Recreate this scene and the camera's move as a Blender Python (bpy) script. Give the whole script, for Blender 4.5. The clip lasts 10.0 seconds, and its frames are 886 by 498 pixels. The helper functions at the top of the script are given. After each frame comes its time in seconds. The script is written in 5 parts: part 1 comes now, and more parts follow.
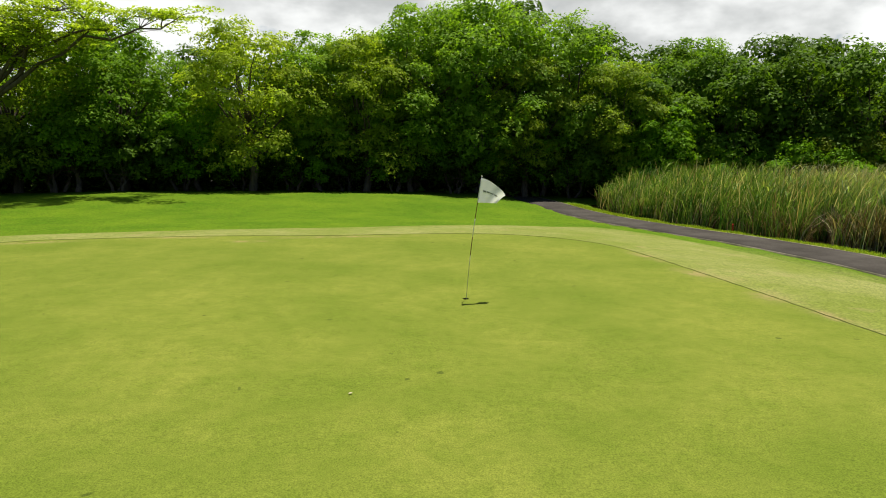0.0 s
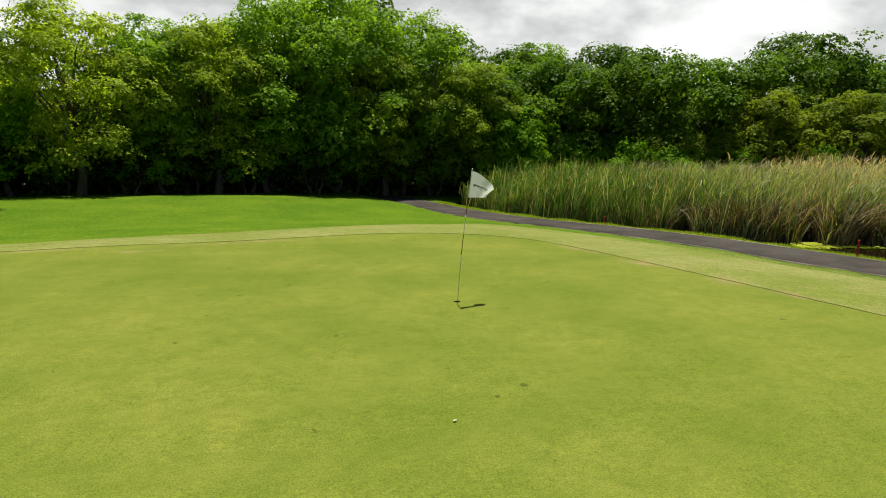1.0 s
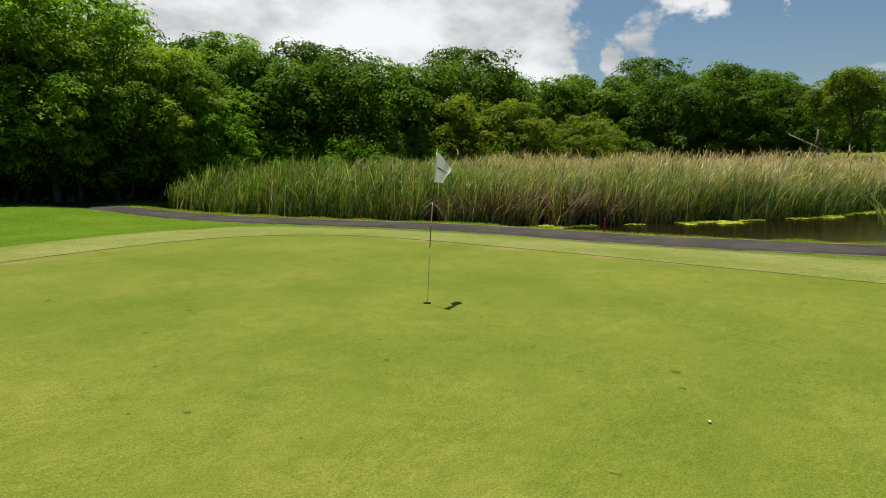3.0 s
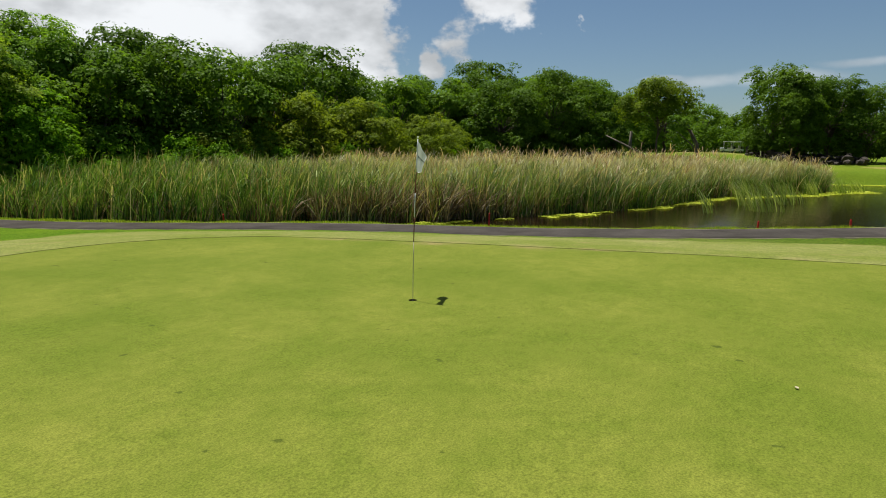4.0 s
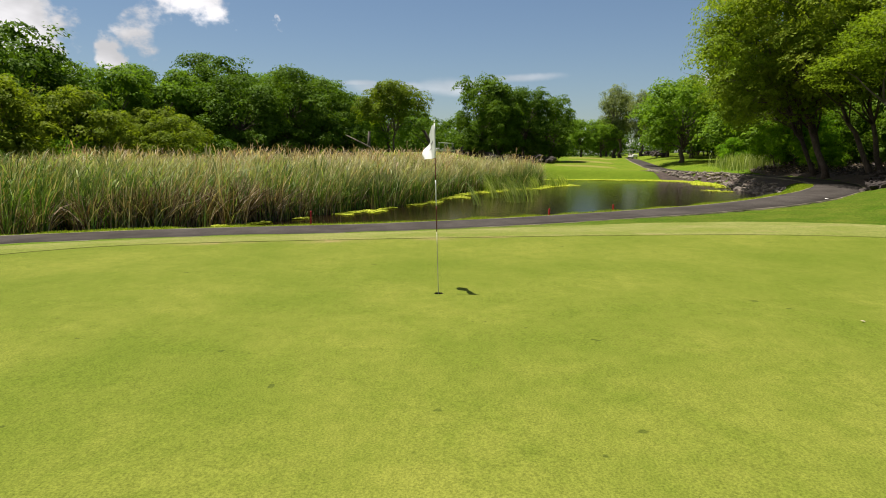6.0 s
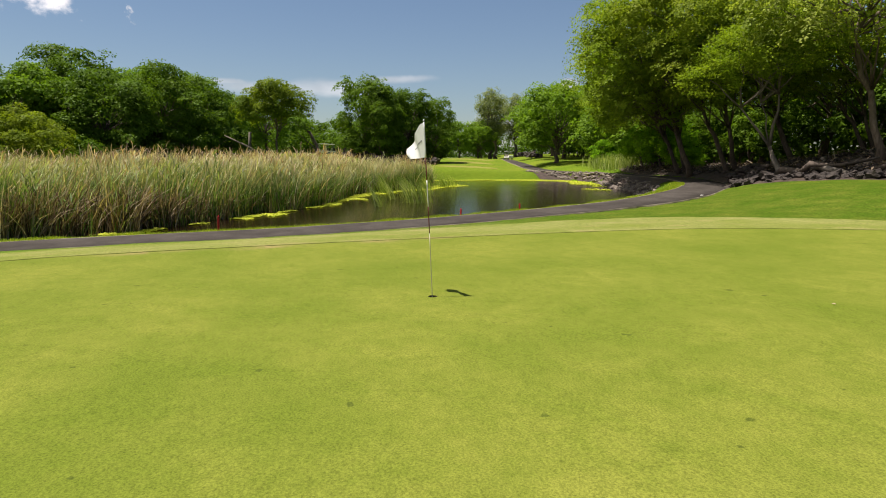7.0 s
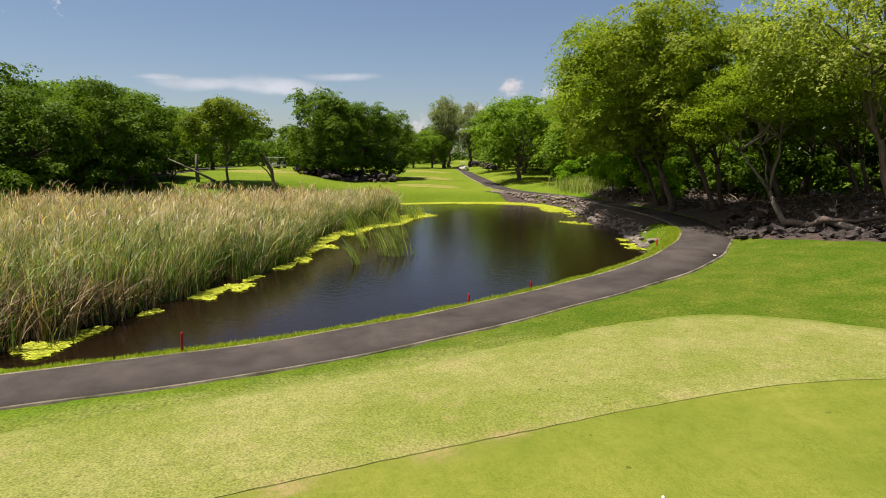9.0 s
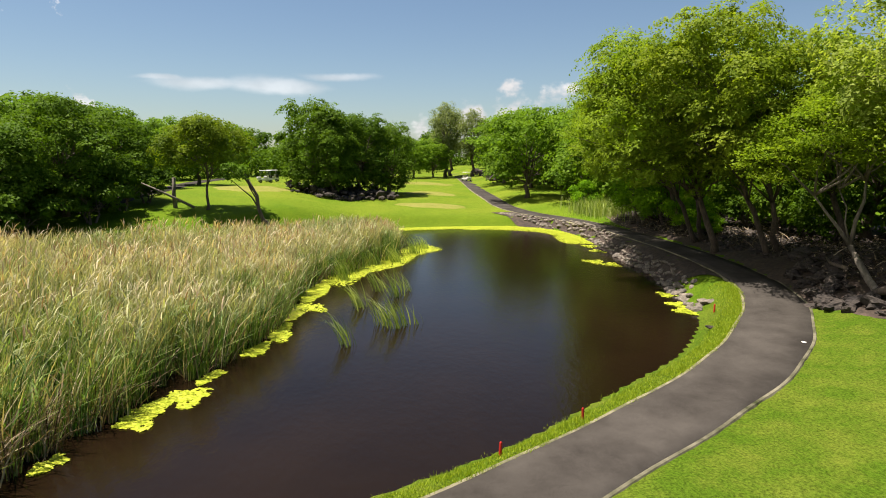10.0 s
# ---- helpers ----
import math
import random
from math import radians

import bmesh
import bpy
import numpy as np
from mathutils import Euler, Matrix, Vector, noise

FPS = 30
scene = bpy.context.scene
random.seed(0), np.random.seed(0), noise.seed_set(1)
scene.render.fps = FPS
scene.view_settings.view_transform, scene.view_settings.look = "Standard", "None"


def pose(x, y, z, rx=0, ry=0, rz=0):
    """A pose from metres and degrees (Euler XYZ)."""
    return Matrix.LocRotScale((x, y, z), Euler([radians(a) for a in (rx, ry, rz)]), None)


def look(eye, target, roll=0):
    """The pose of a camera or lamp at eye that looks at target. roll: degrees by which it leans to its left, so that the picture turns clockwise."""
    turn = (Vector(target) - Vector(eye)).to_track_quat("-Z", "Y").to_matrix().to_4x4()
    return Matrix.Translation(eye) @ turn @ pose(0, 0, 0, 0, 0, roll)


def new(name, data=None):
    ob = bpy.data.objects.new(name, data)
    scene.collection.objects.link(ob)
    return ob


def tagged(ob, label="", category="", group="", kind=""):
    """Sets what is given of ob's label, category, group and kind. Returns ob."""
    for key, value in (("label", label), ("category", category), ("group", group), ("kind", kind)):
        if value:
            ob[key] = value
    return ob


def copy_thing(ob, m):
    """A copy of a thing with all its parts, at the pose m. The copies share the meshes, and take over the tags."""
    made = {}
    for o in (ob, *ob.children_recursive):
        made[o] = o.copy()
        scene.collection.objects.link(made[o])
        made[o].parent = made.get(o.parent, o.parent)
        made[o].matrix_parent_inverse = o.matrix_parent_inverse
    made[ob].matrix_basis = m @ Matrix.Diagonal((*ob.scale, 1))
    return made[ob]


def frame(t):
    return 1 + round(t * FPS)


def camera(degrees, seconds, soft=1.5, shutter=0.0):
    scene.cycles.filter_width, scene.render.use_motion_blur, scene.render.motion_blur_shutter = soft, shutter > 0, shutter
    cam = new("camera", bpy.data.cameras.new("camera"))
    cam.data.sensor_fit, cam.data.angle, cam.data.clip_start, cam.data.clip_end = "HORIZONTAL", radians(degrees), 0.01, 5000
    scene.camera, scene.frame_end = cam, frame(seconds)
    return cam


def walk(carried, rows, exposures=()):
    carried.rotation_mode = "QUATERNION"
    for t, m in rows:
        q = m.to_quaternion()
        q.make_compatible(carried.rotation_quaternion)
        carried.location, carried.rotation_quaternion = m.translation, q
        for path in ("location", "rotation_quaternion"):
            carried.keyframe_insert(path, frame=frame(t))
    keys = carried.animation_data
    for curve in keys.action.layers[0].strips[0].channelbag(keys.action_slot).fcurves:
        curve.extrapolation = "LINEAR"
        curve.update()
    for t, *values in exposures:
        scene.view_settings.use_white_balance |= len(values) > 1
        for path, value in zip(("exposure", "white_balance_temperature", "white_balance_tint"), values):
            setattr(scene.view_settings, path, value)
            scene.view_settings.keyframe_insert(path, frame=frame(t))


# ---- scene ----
cam = camera(70.6, 10.0, 1.0)
METRES, EYE, TILT, LEAN, TURN = 27.5, 2.54, -0.8, 5.7, 0.0
ROWS = [
    (0.0, 0.0, 0.0, 0.0, 0.82, -8.22, -5.7),
    (0.5, -0.0478, 0.0195, -0.0064, -7.17, -7.39, -5.54),
    (1.0, -0.0904, 0.0428, -0.0139, -15.17, -6.62, -5.28),
    (1.5, -0.1277, 0.0702, -0.0197, -22.92, -5.86, -4.95),
    (2.0, -0.1587, 0.1015, -0.026, -30.93, -5.14, -4.55),
    (2.5, -0.1845, 0.1325, -0.0309, -38.7, -4.53, -4.03),
    (4.0, -0.2374, 0.2352, -0.0442, -62.3, -3.13, -2.0),
    (4.5, -0.2484, 0.2695, -0.0469, -69.54, -2.89, -1.32),
    (5.0, -0.2572, 0.305, -0.0491, -75.98, -2.77, -0.65),
    (5.5, -0.2627, 0.3414, -0.0512, -82.22, -2.7, -0.01),
    (7.0, -0.252, 0.4236, -0.051, -99.65, -2.83, 1.85),
    (7.5, -0.2422, 0.4451, -0.05, -103.5, -2.95, 2.21),
    (8.0, -0.2284, 0.4632, -0.0338, -104.09, -3.09, 2.07),
    (8.5, -0.1793, 0.4686, 0.012, -104.31, -3.24, 2.09),
    (9.0, -0.1039, 0.4661, 0.058, -104.6, -3.1, 2.19),
    (9.5, 0.0007, 0.4498, 0.1085, -104.71, -3.15, 2.18),
    (10.0, 0.1237, 0.4223, 0.1553, -104.68, -3.09, 2.11),
]
walk(cam, [(t, pose(0, 0, EYE, TILT, LEAN, TURN) @ pose(METRES * x, METRES * y, METRES * z, 90 + pitch, roll, yaw)) for t, x, y, z, yaw, pitch, roll in ROWS],
     [(0.0, 0.76, 6480, 8), (1.0, 0.67, 6480, 8), (2.5, 0.55, 6380, 9), (4.5, 0.52, 6220, 10), (5.0, 0.65, 6300, 11), (5.5, 0.75, 6400, 13), (7.0, 0.83, 6550, 17), (8.5, 0.87, 6600, 21), (9.0, 0.89, 6600, 21), (9.5, 0.95, 6600, 18), (10.0, 1.15, 6650, 14)])

# ---- world, sun, exposure ----
SUN_ELEVATION, SUN_AZIMUTH = 73.0, 31.0
sun_from = Vector((math.sin(radians(SUN_AZIMUTH)) * math.cos(radians(SUN_ELEVATION)),
                   math.cos(radians(SUN_AZIMUTH)) * math.cos(radians(SUN_ELEVATION)), math.sin(radians(SUN_ELEVATION))))
sun = new("sun", bpy.data.lights.new("sun", "SUN"))
sun.data.energy, sun.data.angle, sun.data.color = 5.0, radians(0.53), (1.0, 0.95, 0.86)
sun.matrix_world = look(sun_from * 60, (0, 0, 0))


def heading(yaw, elevation):
    a, e = radians(yaw), radians(elevation)
    return (-math.sin(a) * math.cos(e), math.cos(a) * math.cos(e), math.sin(e))


def build_sky():
    world = bpy.data.worlds.new("sky")
    scene.world = world
    world.use_nodes = True
    nt = world.node_tree
    n, ln = nt.nodes, nt.links
    for x in list(n):
        n.remove(x)
    out = n.new("ShaderNodeOutputWorld")
    bg = n.new("ShaderNodeBackground")
    bg.inputs["Strength"].default_value = 0.057
    ln.new(bg.outputs[0], out.inputs[0])
    sky = n.new("ShaderNodeTexSky")
    sky.sky_type, sky.sun_disc = "NISHITA", False
    sky.sun_elevation, sky.sun_rotation = radians(SUN_ELEVATION), radians(SUN_AZIMUTH)
    sky.air_density, sky.dust_density, sky.ozone_density = 1.0, 0.6, 1.2
    co = n.new("ShaderNodeTexCoord")

    def math_node(op, a, b=None, clamp=False):
        m = n.new("ShaderNodeMath")
        m.operation, m.use_clamp = op, clamp
        for i, v in enumerate((a, b)):
            if v is None:
                continue
            if isinstance(v, (int, float)):
                m.inputs[i].default_value = v
            else:
                ln.new(v, m.inputs[i])
        return m.outputs[0]

    def ramp(v, lo, hi, a=0.0, b=1.0):
        m = n.new("ShaderNodeMapRange")
        m.interpolation_type = "SMOOTHSTEP"
        for i, x in enumerate((lo, hi, a, b)):
            m.inputs[i + 1].default_value = x
        ln.new(v, m.inputs[0])
        return m.outputs[0]

    def cloud_noise(scale, detail, squash, offset):
        mp = n.new("ShaderNodeMapping")
        mp.inputs["Scale"].default_value = (1, 1, squash)
        mp.inputs["Location"].default_value = offset
        ln.new(co.outputs["Generated"], mp.inputs["Vector"])
        t = n.new("ShaderNodeTexNoise")
        t.inputs["Scale"].default_value, t.inputs["Detail"].default_value = scale, detail
        t.inputs["Roughness"].default_value = 0.55
        ln.new(mp.outputs[0], t.inputs["Vector"])
        return t.outputs["Fac"]

    wn = n.new("ShaderNodeTexNoise")
    wn.inputs["Scale"].default_value, wn.inputs["Detail"].default_value, wn.inputs["Roughness"].default_value = 9.0, 7.0, 0.6
    ln.new(co.outputs["Generated"], wn.inputs["Vector"])
    centred = n.new("ShaderNodeVectorMath")
    centred.operation = "SUBTRACT"
    centred.inputs[1].default_value = (0.5, 0.5, 0.5)
    ln.new(wn.outputs["Color"], centred.inputs[0])
    warped = n.new("ShaderNodeVectorMath")
    warped.operation = "MULTIPLY_ADD"
    warped.inputs[1].default_value = (0.13, 0.13, 0.12)
    ln.new(centred.outputs[0], warped.inputs[0])
    ln.new(co.outputs["Generated"], warped.inputs[2])

    gentle = n.new("ShaderNodeVectorMath")
    gentle.operation = "MULTIPLY_ADD"
    gentle.inputs[1].default_value = (0.05, 0.05, 0.018)
    ln.new(centred.outputs[0], gentle.inputs[0])
    ln.new(co.outputs["Generated"], gentle.inputs[2])

    def blob(yaw, elevation, outer, inner, squash=1.0, space=warped):
        """How near the direction is to a cloud's middle: 0 at outer degrees, 1 at inner."""
        d = n.new("ShaderNodeVectorMath")
        d.operation = "SUBTRACT"
        d.inputs[1].default_value = heading(yaw, elevation)
        ln.new(space.outputs[0], d.inputs[0])
        e = n.new("ShaderNodeVectorMath")
        e.operation = "MULTIPLY"
        e.inputs[1].default_value = (1, 1, squash)
        ln.new(d.outputs[0], e.inputs[0])
        f = n.new("ShaderNodeVectorMath")
        f.operation = "LENGTH"
        ln.new(e.outputs[0], f.inputs[0])
        return ramp(f.outputs["Value"], 2 * math.sin(radians(outer) / 2), 2 * math.sin(radians(inner) / 2))

    fine = cloud_noise(11.0, 9.0, 1.7, (0.3, 0.1, 0.0))
    broad = cloud_noise(3.0, 5.0, 2.2, (1.7, 0.4, 0.2))
    # one broad bank of cumulus, a few loose heaps and a thin streak
    bank = None
    for yaw, el, outer, inner in ((2, 14, 40, 24), (-34, 15, 22, 10), (-47.5, 8, 14.5, 8.5), (-30, 34, 26, 12), (30, 30, 50, 20),
                                  (-64.5, 10.9, 5.0, 0.5), (-68.0, 12.8, 4.6, 0.3), (-62.0, 8.0, 3.0, 0.3), (-74, 11.3, 1.4, 0.0),
                                  (-115.5, 4.0, 4.6, 0.4), (-111.5, 2.6, 3.6, 0.3), (-119, 3.0, 4.0, 0.3), (-69.5, 4.3, 2.2, 0.2), (-64, 5.4, 2.0, 0.2),
                                  (-66.5, 15.0, 1.6, 0.1), (-102.5, 3.4, 3.0, 0.3), (-107, 3.2, 3.6, 0.3), (-111, 4.2, 3.8, 0.3), (-75.7, 4.6, 2.0, 0.2)):
        b = blob(yaw, el, outer, inner)
        b = math_node("MULTIPLY", b, 1.35 if outer > 9 else 0.95)
        bank = b if bank is None else math_node("MAXIMUM", bank, b)
    body = math_node("ADD", bank, math_node("MULTIPLY", math_node("SUBTRACT", fine, 0.5), 2.6))
    mask = ramp(body, 0.58, 1.0)
    streak_noise = cloud_noise(7.0, 8.0, 6.0, (0.2, 2.1, 0.7))
    streak = None
    for yaw, el, outer, thin in ((-84.0, 6.0, 8.0, 7.0), (-90.0, 6.0, 9.0, 6.0), (-95.5, 6.9, 6.5, 9.0), (-81.0, 6.3, 4.0, 8.0)):
        b = blob(yaw, el, outer, 0.2, thin, gentle)
        streak = b if streak is None else math_node("MAXIMUM", streak, b)
    wisp = math_node("MULTIPLY", ramp(math_node("ADD", math_node("MULTIPLY", streak, 0.75), math_node("MULTIPLY", streak_noise, 0.6)), 0.50, 1.10), 0.42)
    mask = math_node("MAXIMUM", mask, wisp)
    shade = n.new("ShaderNodeMix")
    shade.data_type = "RGBA"
    shade.inputs["A"].default_value = (6.0, 6.1, 6.1, 1)
    shade.inputs["B"].default_value = (11.4, 11.4, 11.3, 1)
    ln.new(ramp(math_node("ADD", math_node("MULTIPLY", broad, 0.75), math_node("MULTIPLY", fine, 0.25)), 0.42, 0.62), shade.inputs["Factor"])
    mix = n.new("ShaderNodeMix")
    mix.data_type = "RGBA"
    ln.new(mask, mix.inputs["Factor"])
    blue = n.new("ShaderNodeMix")
    blue.data_type, blue.blend_type = "RGBA", "MULTIPLY"
    blue.inputs["Factor"].default_value = 1.0
    blue.inputs["B"].default_value = (0.74, 0.81, 0.83, 1)
    ln.new(sky.outputs[0], blue.inputs["A"])
    ln.new(blue.outputs["Result"], mix.inputs["A"])
    ln.new(shade.outputs["Result"], mix.inputs["B"])
    ln.new(mix.outputs["Result"], bg.inputs["Color"])


build_sky()


# ---- materials ----
def material(name):
    m = bpy.data.materials.new(name)
    m.use_nodes = True
    nt = m.node_tree
    return m, nt, nt.nodes["Principled BSDF"]


def noise_fac(nt, scale, detail=4.0, rough=0.6, stretch=None):
    t = nt.nodes.new("ShaderNodeTexNoise")
    t.inputs["Scale"].default_value, t.inputs["Detail"].default_value, t.inputs["Roughness"].default_value = scale, detail, rough
    c = nt.nodes.new("ShaderNodeTexCoord")
    if stretch:
        mp = nt.nodes.new("ShaderNodeMapping")
        mp.inputs["Scale"].default_value = stretch
        nt.links.new(c.outputs["Object"], mp.inputs[0])
        nt.links.new(mp.outputs[0], t.inputs["Vector"])
    else:
        nt.links.new(c.outputs["Object"], t.inputs["Vector"])
    return t.outputs["Fac"]


def ramp_color(nt, fac, stops):
    r = nt.nodes.new("ShaderNodeValToRGB")
    e = r.color_ramp.elements
    while len(e) < len(stops):
        e.new(0.5)
    for el, (p, c) in zip(e, stops):
        el.position, el.color = p, (*c, 1)
    nt.links.new(fac, r.inputs[0])
    return r.outputs[0]


def mix_color(nt, fac, a, b, mode="MIX"):
    m = nt.nodes.new("ShaderNodeMix")
    m.data_type, m.blend_type = "RGBA", mode
    for v, i in ((fac, "Factor"), (a, "A"), (b, "B")):
        if isinstance(v, (int, float)):
            m.inputs[i].default_value = v
        elif isinstance(v, tuple):
            m.inputs[i].default_value = (*v, 1)
        else:
            nt.links.new(v, m.inputs[i])
    return m.outputs["Result"]


def add_bump(nt, bsdf, fac, strength, distance):
    b = nt.nodes.new("ShaderNodeBump")
    b.inputs["Strength"].default_value, b.inputs["Distance"].default_value = strength, distance
    nt.links.new(fac, b.inputs["Height"])
    nt.links.new(b.outputs[0], bsdf.inputs["Normal"])


def turf(name, a, b, patch, stain=None, stain_at=(0.56, 0.7), patch_scale=0.35, grain_scale=38.0, bump=0.012, grain_depth=0.55, blend_to=None, apron=None, scuffed=False):
    """Mown grass: fine blades' grain over broad soft patches, with worn spots."""
    m, nt, bs = material(name)
    broad = noise_fac(nt, patch_scale, 5.0, 0.6)
    mid = noise_fac(nt, 3.2, 4.0, 0.65)
    grain = noise_fac(nt, grain_scale, 3.0, 0.75)
    col = ramp_color(nt, broad, [(0.36, a), (0.64, b)])
    col = mix_color(nt, ramp_color(nt, mid, [(0.42, (0, 0, 0)), (0.68, (0.5, 0.5, 0.5))]), col, patch)
    if stain:
        s = noise_fac(nt, 0.55, 6.0, 0.7)
        col = mix_color(nt, ramp_color(nt, s, [(stain_at[0], (0, 0, 0)), (stain_at[1], (0.8, 0.8, 0.8))]), col, stain)
    if apron:
        # duller apron between green and lava field; colour partly stands in for unbacklit grass
        co = nt.nodes.new("ShaderNodeTexCoord")
        sep = nt.nodes.new("ShaderNodeSeparateXYZ")
        nt.links.new(co.outputs["Object"], sep.inputs[0])
        dry = None
        for axis, lo, hi in (("Y", 21.0, 9.0), ("X", 34.0, 27.0)):
            mr = nt.nodes.new("ShaderNodeMapRange")
            mr.inputs[1].default_value, mr.inputs[2].default_value = lo, hi
            nt.links.new(sep.outputs[axis], mr.inputs[0])
            if dry is None:
                dry = mr.outputs[0]
            else:
                mu = nt.nodes.new("ShaderNodeMath")
                mu.operation = "MULTIPLY"
                nt.links.new(dry, mu.inputs[0])
                nt.links.new(mr.outputs[0], mu.inputs[1])
                dry = mu.outputs[0]
        pale = ramp_color(nt, noise_fac(nt, 0.7, 6.0, 0.7), [(0.40, apron[0]), (0.68, apron[1])])
        col = mix_color(nt, dry, col, pale)
        away = nt.nodes.new("ShaderNodeMapRange")
        away.inputs[1].default_value, away.inputs[2].default_value, away.inputs[4].default_value = 60.0, 74.0, 0.85
        nt.links.new(sep.outputs["X"], away.inputs[0])
        col = mix_color(nt, away.outputs[0], col, ramp_color(nt, noise_fac(nt, 0.12, 4.0, 0.6), [(0.36, (0.105, 0.170, 0.012)), (0.64, (0.168, 0.212, 0.020))]))
    if apron:
        at = nt.nodes.new("ShaderNodeAttribute")
        at.attribute_name = "dry_strip"
        col = mix_color(nt, at.outputs["Fac"], col, ramp_color(nt, noise_fac(nt, 0.9, 6.0, 0.7), [(0.36, (0.122, 0.158, 0.024)), (0.64, (0.212, 0.222, 0.068))]))
    if blend_to:
        at = nt.nodes.new("ShaderNodeAttribute")
        at.attribute_name = "to_rough"
        sm = nt.nodes.new("ShaderNodeMath")
        sm.operation = "MULTIPLY_ADD"
        sm.inputs[1].default_value = 0.55
        nt.links.new(noise_fac(nt, 1.1, 6.0, 0.75), sm.inputs[0])
        late = nt.nodes.new("ShaderNodeMath")
        late.operation = "SUBTRACT"
        late.inputs[1].default_value = 1.14
        nt.links.new(at.outputs["Fac"], late.inputs[0])
        nt.links.new(late.outputs[0], sm.inputs[2])
        col = mix_color(nt, ramp_color(nt, sm.outputs[0], [(0.0, (0, 0, 0)), (0.25, (1, 1, 1))]), col, blend_to)
    if scuffed:
        at = nt.nodes.new("ShaderNodeAttribute")
        at.attribute_name = "scuff"
        bare = nt.nodes.new("ShaderNodeMath")
        bare.operation = "MULTIPLY"
        nt.links.new(at.outputs["Fac"], bare.inputs[0])
        nt.links.new(ramp_color(nt, noise_fac(nt, 2.6, 6.0, 0.75), [(0.38, (0, 0, 0)), (0.62, (1, 1, 1))]), bare.inputs[1])
        col = mix_color(nt, bare.outputs[0], col, (0.265, 0.205, 0.095))
        speck = noise_fac(nt, 4.6, 2.0, 0.5)
        col = mix_color(nt, ramp_color(nt, speck, [(0.735, (0, 0, 0)), (0.765, (0.75, 0.75, 0.75))]), col, (0.055, 0.075, 0.012))
    tuft = noise_fac(nt, 9.0, 6.0, 0.8, (1.0, 1.7, 1.0))
    col = mix_color(nt, 1.0, col, ramp_color(nt, tuft, [(0.36, (0.88, 0.90, 0.86)), (0.64, (1.09, 1.08, 1.10))]), "MULTIPLY")
    lo = 1.0 - grain_depth
    col = mix_color(nt, 1.0, col, ramp_color(nt, grain, [(0.30, (lo, lo, lo)), (0.62, (1.12, 1.1, 1.05))]), "MULTIPLY")
    nt.links.new(col, bs.inputs["Base Color"])
    bs.inputs["Roughness"].default_value = 0.85
    bs.inputs["Specular IOR Level"].default_value = 0.03
    add_bump(nt, bs, grain, 0.6, bump)
    return m


def leaf_material(name, a, b, c, through_light=0.6, gloss=0.15, patchy=None, bleached=None, sprays=0.0):
    """Thin leaves: each one its own tone, and light comes through."""
    m, nt, bs = material(name)
    g = nt.nodes.new("ShaderNodeNewGeometry")
    col = ramp_color(nt, g.outputs["Random Per Island"], [(0.0, a), (0.55, b), (1.0, c)])
    info = nt.nodes.new("ShaderNodeObjectInfo")
    tone = ramp_color(nt, info.outputs["Random"], [(0.0, (0.82, 0.86, 0.8)), (1.0, (1.15, 1.1, 1.0))])
    col = mix_color(nt, 1.0, col, tone, "MULTIPLY")
    if sprays:
        tone = ramp_color(nt, noise_fac(nt, sprays, 3.0, 0.6), [(0.36, (0.70, 0.78, 0.72)), (0.64, (1.24, 1.18, 1.10))])
        col = mix_color(nt, 1.0, col, tone, "MULTIPLY")
    if patchy:
        scale, a_tone, b_tone = patchy
        tone = ramp_color(nt, noise_fac(nt, scale, 4.0, 0.7), [(0.38, b_tone), (0.62, a_tone)])
        col = mix_color(nt, 1.0, col, tone, "MULTIPLY")
    if bleached:
        # tips dry to straw, most of all in the open part of the bed
        co = nt.nodes.new("ShaderNodeTexCoord")
        sep = nt.nodes.new("ShaderNodeSeparateXYZ")
        nt.links.new(co.outputs["Object"], sep.inputs[0])

        def span(v, lo, hi, top):
            m_ = nt.nodes.new("ShaderNodeMapRange")
            for k_, x_ in enumerate((lo, hi, 0.0, top)):
                m_.inputs[k_ + 1].default_value = x_
            nt.links.new(v, m_.inputs[0])
            return m_.outputs[0]

        def times(p_, q_):
            m_ = nt.nodes.new("ShaderNodeMath")
            m_.operation = "MULTIPLY"
            nt.links.new(p_, m_.inputs[0])
            nt.links.new(q_, m_.inputs[1])
            return m_.outputs[0]
        tip = times(span(sep.outputs["Z"], 0.0, 1.6, 1.0), span(sep.outputs["X"], 13.0, 28.0, 1.0))
        tip = times(tip, span(noise_fac(nt, 0.33, 5.0, 0.7), 0.35, 0.57, 0.88))
        col = mix_color(nt, tip, col, bleached)
    nt.links.new(col, bs.inputs["Base Color"])
    bs.inputs["Roughness"].default_value = 0.5
    bs.inputs["Specular IOR Level"].default_value = gloss
    tr = nt.nodes.new("ShaderNodeBsdfTranslucent")
    nt.links.new(mix_color(nt, 1.0, col, (1.32, 1.36, 0.5), "MULTIPLY"), tr.inputs["Color"])
    mx = nt.nodes.new("ShaderNodeMixShader")
    mx.inputs[0].default_value = through_light
    nt.links.new(bs.outputs[0], mx.inputs[1])
    nt.links.new(tr.outputs[0], mx.inputs[2])
    nt.links.new(mx.outputs[0], nt.nodes["Material Output"].inputs["Surface"])
    return m


